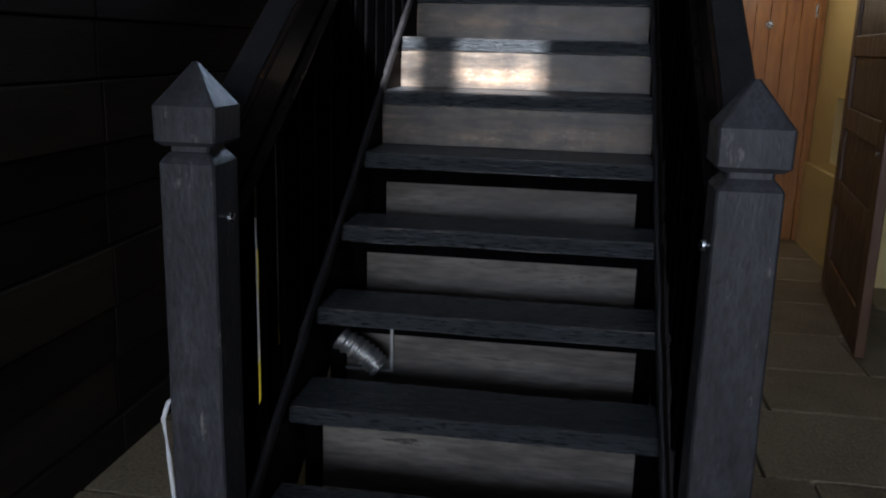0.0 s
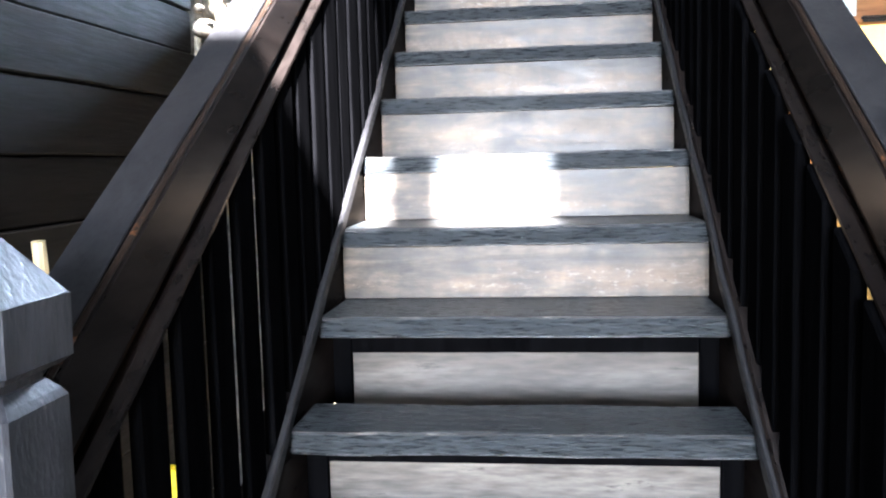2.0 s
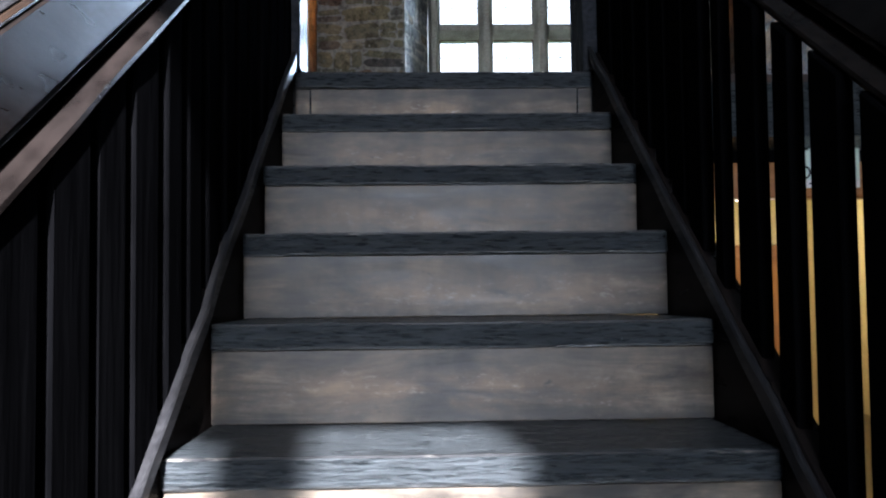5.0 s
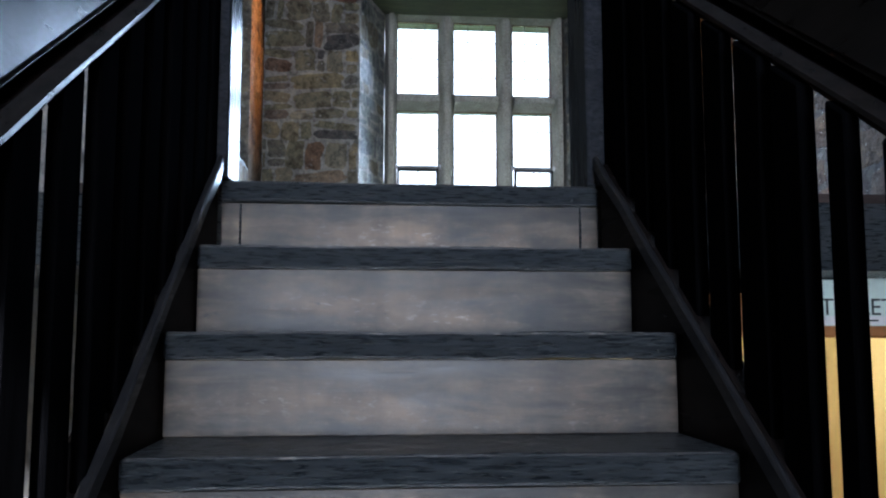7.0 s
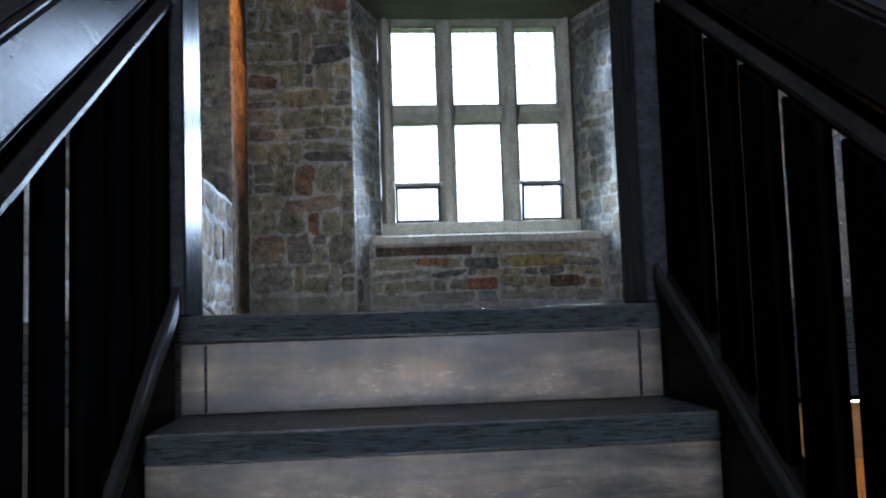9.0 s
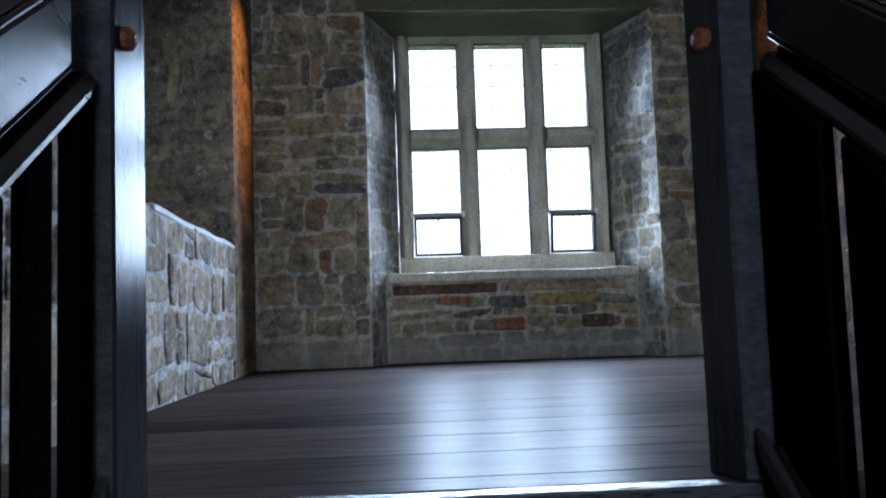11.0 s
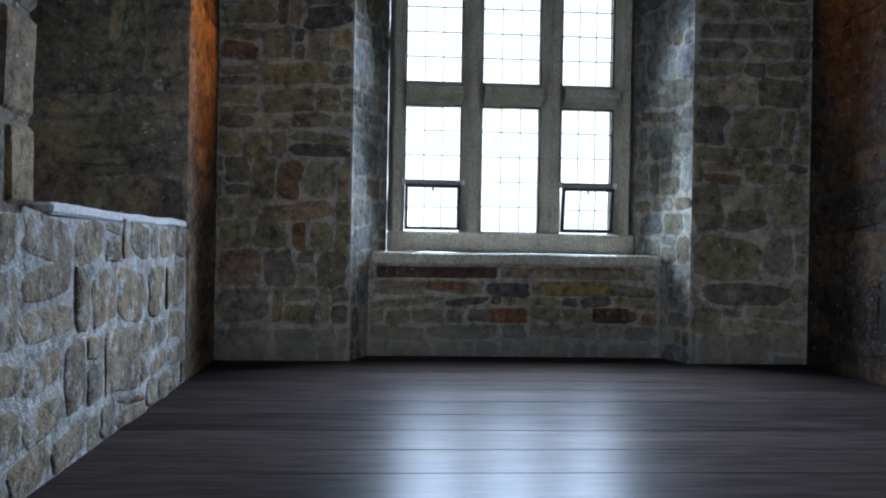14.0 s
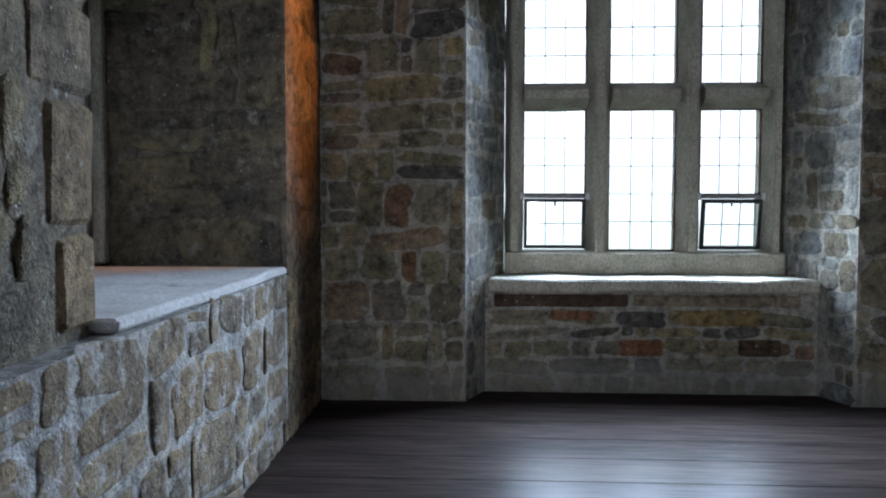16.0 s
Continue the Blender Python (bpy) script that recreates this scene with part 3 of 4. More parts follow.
# unseen panel added to go with the overhead fill lamp
bm = box(-0.1, 1.3, -4.2, -2.8, HALL - 0.03, HALL - 0.001, 0.004)
single("trim_fill_panel", bm, PLASTER, "unseen pale panel added above the overhead fill lamp", "roof light", kind="structure")
# unseen slab added outside to block the sun from the low opening
single("sun_block_slab", box(-3.0, 4.5, -17.0, -9.12, 3.7, 3.8), PLASTER, "unseen slab added to keep sun out of the low opening", "roof", kind="structure")

# corridor under the upper floor
bm = box(2.63, 2.95, 0.42, 0.62, -0.03, 2.4)
box(2.63, 2.95, 1.25, 2.2, -0.03, 2.4, bm=bm)
box(2.63, 2.95, 0.62, 1.25, -0.03, 0.72, bm=bm)
box(2.63, 2.95, 0.62, 1.25, 1.2, 2.4, bm=bm)
box(2.83, 2.95, 0.62, 1.25, 0.72, 1.2, bm=bm)
wall_corridor = single("wall_corridor", bm, YELLOW, "yellow painted corridor wall with a niche", "wall", kind="structure")
bm = box(1.2, 1.92, 1.82, 2.0, -0.03, 2.4)
box(1.92, 2.63, 1.82, 2.0, 2.075, 2.4, bm=bm)
box(1.92, 2.63, 1.92, 2.0, -0.03, 2.075, bm=bm)
box(1.2, 1.3, 0.42, 1.82, -0.03, 2.4, bm=bm)
wall_corridor_end = single("wall_corridor_end", bm, YELLOW, "yellow painted wall around the end door", "wall", kind="structure")
single("wall_partition", box(2.95, 3.6, 0.42, 0.6, -0.03, 2.4), MORTAR, "dark stone wall beside the open door", "wall", kind="structure")
single("trim_skirting", box(2.59, 2.627, 0.44, 1.815, -0.03, 0.66, 0.006), YELLOW, "yellow painted dado panel along the corridor wall", "dado", kind="structure")

# ---- staircase ----
stairs = thing("staircase", (0.545, -1.75, 0), "steep straight staircase of black stained worn timber", "staircase")
for i, y in enumerate(NOSE):
    z = RISE * (i + 1)
    back = NOSE[i + 1] + 0.05 if i + 1 < len(NOSE) else 0.056
    if i < 4:
        back = y + 0.245
    th = 0.058 if i < 11 else 0.06
    bm = box(-0.006, WIDE + 0.008, y, back, z - th, z, 0.006)
    part("tread", wavy(bm, 0.004, 5.0, 7), BLACK_X, stairs)
    bm = box(0.002, WIDE, y + 0.0008, y + 0.006, z - 0.0058, z - 0.0012)
    part("worn_arris", wavy(bm, 0.0016, 9.0, 40), ARRIS, stairs, "bare worn front edge of the tread")
    if i >= 5:
        part("riser", box(-0.005, WIDE + 0.007, y + 0.012, y + 0.035, z - RISE + 0.001, z - th - 0.001, 0.002), RISER, stairs)
    else:
        mid = z - th - 0.075
        part("riser", box(-0.0095, WIDE + 0.0095, y + 0.20, y + 0.225, max(0.0, z - RISE - 0.15), mid, 0.002), RISER_OLD, stairs, "pale dusty back board")
        # black strip painting in the tread's shade on the top of the board
        part("riser_shade", box(0.03, WIDE - 0.02, y + 0.185, y + 0.21, mid - 0.006, z - th - 0.001, 0.002), BLACK_Z, stairs)
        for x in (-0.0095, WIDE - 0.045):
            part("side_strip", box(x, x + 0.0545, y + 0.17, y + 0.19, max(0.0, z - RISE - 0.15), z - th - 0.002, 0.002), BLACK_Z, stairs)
part("riser_side_strip", box(0.047, 0.053, 0.002, 0.012, 2.425, 2.575, 0.002), BLACK_X, stairs)
part("riser_side_strip", box(1.040, 1.046, 0.002, 0.012, 2.425, 2.575, 0.002), BLACK_X, stairs)
for x0 in (-0.070, WIDE + 0.010):
    bm = prism([(-3.66, nose(-3.66) + 0.08), (-0.02, nose(-0.02) + 0.08), (-0.02, nose(-0.02) - 0.30), (-3.3, 0.0), (-3.66, 0.0)], "x", x0, x0 + 0.06, 0.008)
    part("string", wavy(bm, 0.004, 6.0, 24, 1), BLACK_Y, stairs)
    bm = prism([(-3.61, nose(-3.61) + 0.055), (-0.01, nose(-0.01) + 0.055), (-0.01, nose(-0.01) + 0.10), (-3.61, nose(-3.61) + 0.10)], "x", x0 + 0.060 if x0 < 0 else x0 - 0.018, x0 + 0.080 if x0 < 0 else x0 - 0.003, 0.004)
    part("string_cap", wavy(bm, 0.007, 7.0, 28, 1), RAIL_TOP, stairs, "worn dark string edge")

# ---- balustrades ----


def lath_z(y):
    return 3.352 + 0.6456 * y


def balustrade(side):
    s = 1 if side > 0 else -1
    base = WIDE if side > 0 else 0.0

    def X(a, b):
        lo, hi = base + s * a, base + s * b
        return (min(lo, hi), max(lo, hi))
    t = thing("balustrade", (base + s * 0.03, -1.8, 0), "black stained timber balustrade along the staircase", "balustrade", "stair balustrades")
    x0, x1 = X(-0.022, 0.118) if side < 0 else X(0.008, 0.152)
    yf = -3.755
    yb = yf + 0.144
    cx, cy = (x0 + x1) / 2, yf + 0.072

    def tower(levels):
        """A square shaft through (inset, height) levels, its corners worn."""
        bm = bmesh.new()
        c = 0.005
        rings = []
        for e, z in levels:
            a, b, d, f = x0 + e, x1 - e, yf + e, yb - e
            rings.append([bm.verts.new((p, q, z)) for p, q in ((a + c, d), (b - c, d), (b, d + c), (b, f - c), (b - c, f), (a + c, f), (a, f - c), (a, d + c))])
        for lo, hi in zip(rings, rings[1:]):
            for n in range(8):
                bm.faces.new((lo[n], lo[(n + 1) % 8], hi[(n + 1) % 8], hi[n]))
        bm.faces.new(rings[0][::-1])
        bm.faces.new(rings[-1])
        return bm
    post = part("newel_post", wavy(tower([(0.004, 0.0), (0.004, 1.238), (0.010, 1.248), (0.022, 1.262)]), 0.0025, 4.0, 10, 2), NEWEL, t, "greyish worn square newel post with a chamfered shoulder")
    part("neck", tower([(0.024, 1.2622), (0.024, 1.2765)]), NEWEL, t)
    part("cap", tower([(0.010, 1.277), (-0.003, 1.288), (-0.004, 1.366)]), NEWEL, t, "worn square cap block")
    part("cap_point", tower([(-0.003, 1.3664), (0.064, 1.462)]), NEWEL, t, "worn pyramid top")
    bx = x1 if side < 0 else x0
    k = 1 if side < 0 else -1
    part("bolt", lathe([(0.013, -0.004 * k), (0.013, 0.004 * k), (0.006, 0.009 * k)], (bx, yf + 0.085, 1.105), "x", 12), STEEL, t, "round steel bolt head")
    ya, yb = -3.60, -0.135 if side < 0 else -0.02
    rail_in, rail_out = (0.014, 0.118) if side < 0 else (0.048, 0.150)

    def sloped(y0, y1, z0, z1, xa, xb, bevel):
        return prism([(y0, lath_z(y0) + z0), (y1, lath_z(y1) + z0), (y1, lath_z(y1) + z1), (y0, lath_z(y0) + z1)], "x", *X(xa, xb), bevel)
    part("handrail", wavy(sloped(ya, yb, 0.075, 0.226, rail_in, rail_out, 0.014), 0.0012, 3.0, 24, 1), BLACK_Y, t, "broad varnished handrail with orange worn edges")
    part("rail_top", wavy(sloped(ya, yb, 0.2265, 0.2325, rail_in + 0.012, rail_out - 0.006, 0.002), 0.003, 4.0, 24, 1), RAIL_TOP, t, "worn dull top face of the handrail")
    part("rail_core", sloped(ya, yb, 0.046, 0.079, rail_in + 0.022, rail_out - 0.02, 0.0), BLACK_Z, t)
    yl = -0.048 if side < 0 else -0.004
    part("rail_lath", wavy(sloped(ya, yl, 0.0, 0.048, rail_in - 0.012, rail_out - 0.004, 0.016), 0.003, 5.0, 24, 1), BLACK_Y, t, "worn rounded lath under the handrail")
    for z0, z1 in ((0.213, 0.2262), (0.0742, 0.084)):
        bm = sloped(ya, yb, z0, z1, rail_in + 0.0025, rail_in + 0.014, 0.004)
        part("worn_edge", wavy(bm, 0.0012, 3.0, 24, 1), WORN, t, "patches of bare orange wood along the rail edge")
    y, step, w, xa, xb = (-0.440, 0.1605, 0.094, 0.008, 0.030) if side < 0 else (-0.333, 0.163, 0.077, 0.027, 0.055)
    y += 2 * step if side < 0 else step
    uneven = {6: (-1.184, -1.084), 7: (-1.312, -1.257), 8: (-1.512, -1.402)} if side > 0 else {}
    i = 0
    while y > -3.56:
        ww = w + 0.005 * math.sin(i * 2.7)
        if side < 0 and y < -1.6:
            ww += 0.028 if y > -2.3 else 0.008
        if side > 0:
            ww += 0.027 if y > -1.0 else 0.0 if y > -1.7 else 0.024
        lo, hi = uneven.get(i, (y - ww / 2, y + ww / 2))
        bm = prism([(lo, nose(lo) + 0.06), (hi, nose(hi) + 0.06), (hi, lath_z(hi) + 0.01), (lo, lath_z(lo) + 0.01)], "x", *X(xa + 0.002 * math.sin(i * 1.9), xb), 0.004)
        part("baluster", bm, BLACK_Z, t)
        y -= step
        i += 1
    if side > 0:
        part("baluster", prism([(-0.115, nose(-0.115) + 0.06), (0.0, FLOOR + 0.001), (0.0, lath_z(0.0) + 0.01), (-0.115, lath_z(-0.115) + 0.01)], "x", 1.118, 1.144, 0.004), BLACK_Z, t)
    # landing post
    foot = [(-0.063, -0.047), (0.019, -0.047), (0.027, 0.110), (-0.063, 0.110)] if side < 0 else [(1.069, 0.004), (1.129, 0.004), (1.129, 0.101), (1.034, 0.101)]
    post = part("landing_post", wavy(prism(foot, "z", FLOOR, 3.95, 0.005), 0.0025, 3.0, 8, 2), BLACK_POST, t, "tall black landing post, its inner face varnished")
    post.data.materials.append(POST_SAWN)
    for f in post.data.polygons:
        if f.normal.y < -0.8:
            f.material_index = 1
    part("post_bolt", lathe([(0.022, -0.012 * k), (0.022, 0.008 * k), (0.010, 0.018 * k)], (0.023 if side < 0 else 1.050, 0.004 if side < 0 else 0.05, 3.435), "x", 10), RUST, t, "rusty bolt head")
    return t


balustrade(-1)
balustrade(1)

# ---- window in the north wall ----
window_1 = single("window_1", box(0.545, 2.20, 5.145, 5.465, 3.295, 3.43, 0.01), DRESSED, "tall six-light stone mullioned window with leaded panes", "window", kind="structure")


def upright(name, x0, x1, z0, z1):
    c = (x1 - x0) * 0.34
    y0, y1 = 5.155, 5.425
    half = [(0.0, 5.31), (0.12, 5.30), (0.36, 5.262), (0.62, 5.215), (0.74, 5.205), (0.78, 5.185), (1.0, 5.178), (1.0, y0)]
    left = [(x0 + c * a, b) for a, b in half]
    right = [(x1 - c * a, b) for a, b in reversed(half)]
    bm = prism(left + right + [(x1, y1), (x0, y1)], "z", z0, z1)
    part(name, wavy(bm, 0.006, 5.0, 10, 2), DRESSED, window_1)


def level(name, x0, x1, z0, z1):
    c = (z1 - z0) * 0.34
    half = [(5.31, 0.0), (5.30, 0.12), (5.262, 0.36), (5.215, 0.62), (5.205, 0.74), (5.185, 0.80), (5.158, 1.0)]
    low = [(a, z0 + c * b) for a, b in half]
    high = [(a, z1 - c * b) for a, b in reversed(half)]
    bm = prism(low + high + [(5.425, z1), (5.425, z0)], "x", x0, x1)
    part(name, wavy(bm, 0.005, 5.0, 10, 0), DRESSED, window_1)


upright("jamb", 0.545, 0.658, 3.432, 5.24)
upright("jamb", 2.09, 2.20, 3.432, 5.24)
upright("mullion", 1.040, 1.178, 3.432, 5.134)
upright("mullion", 1.583, 1.726, 3.432, 5.134)
LIGHTS = [(0.658, 1.040), (1.178, 1.583), (1.726, 2.090)]
for x0, x1 in LIGHTS:
    level("transom", x0, x1, 4.295, 4.45)
level("head", 0.658, 2.090, 5.136, 5.24)


def glaze(x0, x1, z0, z1, rows, parent, frame_w, frame_mat, tilt=0.0, y=5.33):
    """A frame, lead cames and the single panes between them. tilt: radians by which it leans into the room about its foot."""
    turn = Matrix.Translation((0, y, z0)) @ Matrix.Rotation(tilt, 4, "X") @ Matrix.Translation((0, -y, -z0))

    def put(name, bm, m, label=""):
        bmesh.ops.transform(bm, matrix=turn, verts=bm.verts)
        return part(name, bm, m, parent, label)
    w = frame_w
    bm = box(x0, x1, y - 0.02, y + 0.02, z0, z0 + w)
    box(x0, x1, y - 0.02, y + 0.02, z1 - w, z1, bm=bm)
    box(x0, x0 + w, y - 0.02, y + 0.02, z0 + w, z1 - w, bm=bm)
    box(x1 - w, x1, y - 0.02, y + 0.02, z0 + w, z1 - w, bm=bm)
    put("light_frame", bm, frame_mat)
    xa, xb, za, zb = x0 + w, x1 - w, z0 + w, z1 - w
    cols = 3
    for i in range(1, cols):
        x = xa + (xb - xa) * i / cols
        put("came", box(x - 0.0027, x + 0.0027, y - 0.006, y + 0.006, za, zb), LEAD)
    for j in range(1, rows):
        z = za + (zb - za) * j / rows
        put("came", box(xa, xb, y - 0.007, y + 0.007, z - 0.0027, z + 0.0027), LEAD)
    for i in range(cols):
        for j in range(rows):
            a, b = xa + (xb - xa) * i / cols, xa + (xb - xa) * (i + 1) / cols
            c, d = za + (zb - za) * j / rows, za + (zb - za) * (j + 1) / rows
            p = put("pane", box(a + 0.003, b - 0.003, y - 0.002, y + 0.002, c + 0.003, d - 0.003), GLASS)
            p.visible_shadow = False


for n, (x0, x1) in enumerate(LIGHTS):
    glaze(x0 - 0.003, x1 + 0.003, 4.445, 5.14, 4, window_1, 0.009, RUST)
    if n == 1:
        glaze(x0 - 0.003, x1 + 0.003, 3.43, 4.30, 5, window_1, 0.009, RUST)
    else:
        glaze(x0 - 0.003, x1 + 0.003, 3.775, 4.30, 3, window_1, 0.009, RUST)
        hop = part("hopper_bar", box(x0 - 0.012, x1 + 0.012, 5.285, 5.315, 3.752, 3.777, 0.004), LEAD, window_1, "dark iron bar of the opening light")
        for sx in (x0 - 0.01, x1 + 0.01):
            part("hinge", lathe([(0.010, -0.022), (0.016, -0.012), (0.016, 0.014), (0.009, 0.022)], (sx, 5.262, 3.765), "z", 8), WHITE, window_1)
        glaze(x0 + 0.004, x1 - 0.004, 3.445, 3.75, 2, window_1, 0.02, IRON, 0.02 if n == 0 else 0.16, 5.30)
        part("catch", rod([((x0 + x1) / 2, 5.265, 3.735), ((x0 + x1) / 2, 5.245, 3.705)], 0.006, sides=6), IRON, window_1)

bm = box(0.45, 2.285, 4.83, 5.195, 3.22, 3.296, 0.012)
single("trim_sill", wavy(bm, 0.012, 4.0, 14), DRESSED, "worn stone window sill slab", "sill", kind="structure")

# ---- dark window frame deep in the recess and its ledge ----
bm = wavy(box(-1.49, -0.462, 1.995, 3.797, 3.402, 3.44, 0.01), 0.012, 4.0, 12, 1)
single("trim_ledge", bm, LEDGE, "worn stone ledge of the recess, paled for the daylight on it", "ledge", kind="structure")
window_2 = single("window_2", box(-1.49, -1.40, 3.70, 3.94, 3.44, 5.19, 0.012), DRESSED, "dark stone window jamb deep in the recess", "window", kind="structure")
part("mullion", box(-1.39, -1.33, 3.85, 3.94, 3.44, 5.19, 0.01), DRESSED, window_2)
part("pane", box(-1.57, -1.566, 2.0, 3.5, 3.6, 5.0), GLASS, window_2).visible_shadow = False
part("window_bar", box(-1.585, -1.55, 2.62, 2.68, 3.6, 5.0, 0.004), IRON, window_2)

# ---- rubble stones ----


def unit_stone(seed):
    """One rough stone, 1 x 1 wide, its face at 1: uneven sides, a chipped corner, a tilted face that sinks into the mortar at its rim."""
    rnd = random.Random(seed * 31 + 7)
    bm = bmesh.new()
    n = 18
    waves = [(rnd.uniform(0, 6.28), k, rnd.uniform(0.008, 0.028)) for k in (2, 3, 5, 7)]
    chip = rnd.uniform(0, 6.28)
    p = rnd.choice((3.6, 5.0, 8.0, 12.0))
    out = []
    for i in range(n):
        a = 2 * math.pi * (i + rnd.uniform(0.25, 0.75)) / n
        c, s_ = math.cos(a), math.sin(a)
        r = (abs(c) ** p + abs(s_) ** p) ** (-1 / p) * (0.5 + sum(h * math.sin(k * a + f) for f, k, h in waves))
        r *= 1 - 0.16 * max(0.0, math.cos(a - chip)) ** 10
        out.append((r * c, r * s_))
    tx, ty = rnd.uniform(-0.5, 0.5), rnd.uniform(-0.5, 0.5)
    rings = []
    for k, h in ((1.03, -0.7), (0.985, 0.25), (0.90, 0.78), (0.55, 1.0)):
        rings.append([bm.verts.new((x * k, y * k, h + (x * tx + y * ty + rnd.uniform(-0.2, 0.2) if h > 0 else 0))) for x, y in out])
    for a, b in zip(rings, rings[1:]):
        for i in range(n):
            bm.faces.new((a[i], a[(i + 1) % n], b[(i + 1) % n], b[i]))
    bm.faces.new(rings[-1])
    return bm


SHAPES = {}


def stone_mesh(kind, material):
    key = (kind, material.name)
    if key not in SHAPES:
        SHAPES[key] = finish(unit_stone(kind), "stone", material, True)
    return SHAPES[key]


def rubble(parent, origin, u, v, ulen, vlen, seed, material, tall=0.14, wide=0.24, proud=0.012, keep=None, joint=(0.0, 0.022)):
    """Rough courses of single stones over a wall face from origin along u and v."""
    rnd = random.Random(seed)
    o, u, v = Vector(origin), Vector(u).normalized(), Vector(v).normalized()
    n = u.cross(v)
    z = 0.0
    while z < vlen - 0.03:
        h = tall * rnd.uniform(0.5, 1.6)
        if z + h > vlen - 0.05:
            h = vlen - z
        x = -rnd.uniform(0.0, 0.12)
        while x < ulen - 0.02:
            w = wide * rnd.choice((0.35, 0.5, 0.7, 0.9, 1.0, 1.2, 1.5, 2.0))
            a, b = max(0.0, x), min(ulen, x + w)
            if ulen - b < 0.06:
                b = ulen
            x = x + w if b < ulen else ulen
            if b - a < 0.04:
                continue
            cells = [(z, h)]
            if h > 0.12 and rnd.random() < 0.35:
                f = rnd.uniform(0.35, 0.65)
                cells = [(z, h * f), (z + h * f, h * (1 - f))]
            for cz, ch in cells:
                mid = o + u * ((a + b) / 2) + v * (cz + ch / 2 + rnd.uniform(-0.008, 0.008) + 0.016 * math.sin(a * 2.3 + seed + z * 4) * min(1.0, (vlen - z - h) * 6, z * 6))
                if keep and not keep(mid, (b - a) / 2, ch / 2):
                    continue
                gap = rnd.uniform(*joint)
                t = rnd.uniform(-0.15, 0.15)
                su, sv, sn = (b - a) - gap, ch - gap, proud * rnd.uniform(0.5, 1.6)
                uu, vv = u * math.cos(t) + v * math.sin(t), v * math.cos(t) - u * math.sin(t)
                ob = new("stone", stone_mesh(rnd.randrange(22), material))
                ob.parent = parent
                m = Matrix.Identity(4)
                for r in range(3):
                    m[r][0], m[r][1], m[r][2], m[r][3] = uu[r] * su, vv[r] * sv, n[r] * sn, mid[r]
                ob.matrix_basis = m
        z += h


UP = (0, 0, 1)


WEST = (-0.009, 1, 0)
PIER = (-0.052, 1, 0)
rubble(wall_west_low, (west(0.27), 0.27, FLOOR - 0.01), WEST, UP, 3.52, 0.78, 3, STONE_PALE, 0.17, 0.21, 0.008, joint=(0.006, 0.04))
rubble(wall_west, (-0.441, 0.27, FLOOR + 0.77), PIER, UP, 1.42, 2.2, 4, STONE_DARK, 0.19, 0.26, 0.020)
for z0, z1, w in ((3.42, 3.66, 0.17), (3.67, 3.97, 0.22), (3.98, 4.20, 0.30), (4.21, 4.62, 0.24), (4.63, 4.95, 0.30), (4.96, 5.3, 0.22)):
    bm = wavy(box(-0.80, -0.508, 1.99 - w, 1.998, z0 + 0.006, z1 - 0.006, 0.016), 0.009, 5.0, 3, 2)
    part("quoin", bm, STONE_BROWN, wall_west)
rubble(wall_west, (west(3.81), 3.81, FLOOR - 0.01), WEST, UP, 0.80, 2.9, 21, STONE_BROWN, 0.2, 0.34, 0.006)
rubble(wall_west, (-1.5, 3.925, 3.44), (1.035, -0.128, 0), UP, 1.03, 1.76, 5, STONE_DARK, 0.18, 0.26, 0.008)
rubble(wall_north, (-0.47, 4.62, FLOOR - 0.01), (1, 0, 0), UP, 0.79, 2.9, 6, STONE, 0.155, 0.22, 0.008, joint=(0.004, 0.026))
rubble(wall_north, (0.33, 4.635, FLOOR - 0.01), (0.21, 0.57, 0), UP, 0.60, 2.5, 7, STONE_REVEAL, 0.15, 0.22, 0.005, lambda p, a, b: p.y < 4.85 or p.z > 3.28)
rubble(wall_north, (2.205, 5.19, FLOOR - 0.01), (0.195, -0.57, 0), UP, 0.60, 2.5, 8, STONE_REVEAL, 0.15, 0.22, 0.005, lambda p, a, b: p.y < 4.85 or p.z > 3.28)
rubble(wall_north, (0.44, 4.885, FLOOR - 0.01), (1, 0, 0), UP, 1.85, 0.49, 11, STONE, 0.115, 0.24, 0.008, joint=(0.006, 0.03))
part("long_stone", wavy(box(0.48, 1.24, 4.868, 4.9, 3.135, 3.205, 0.008), 0.006, 6.0, 6), DARK_STONE, wall_north, "dark brown flat stone under the sill")
for x0, x1, z0, z1, m in ((1.20, 1.44, 2.855, 2.945, RED_STONE), (1.86, 2.10, 2.86, 2.955, DARK_STONE), (0.80, 1.06, 3.06, 3.115, RED_STONE), (1.55, 1.98, 3.03, 3.12, OCHRE_STONE)):
    part("stone", wavy(box(x0, x1, 4.870, 4.9, z0, z1, 0.010), 0.008, 7.0, 3), m, wall_north)
part("long_stone", wavy(box(1.27, 2.2, 4.875, 4.9, 3.14, 3.205, 0.008), 0.006, 6.0, 6), STONE, wall_north)
rubble(wall_north, (2.405, 4.62, FLOOR - 0.01), (1, 0, 0), UP, 0.74, 2.9, 10, STONE, 0.19, 0.28, 0.007, joint=(0.004, 0.026))
rubble(wall_east, (3.15, 4.61, FLOOR - 0.01), (0, -1, 0), UP, 4.15, 2.9, 12, STONE_SHADED, 0.2, 0.34, 0.008)
rubble(wall_left_stair, (-0.82, -1.12, 1.3), (0, 1, 0), UP, 1.35, 2.6, 13, STONE_LIME, 0.17, 0.24, 0.014)
rubble(wall_right_hall, (3.25, 0.40, -0.02), (0, -1, 0), UP, 2.2, 2.9, 14, STONE_DARK, 0.2, 0.34, 0.012)

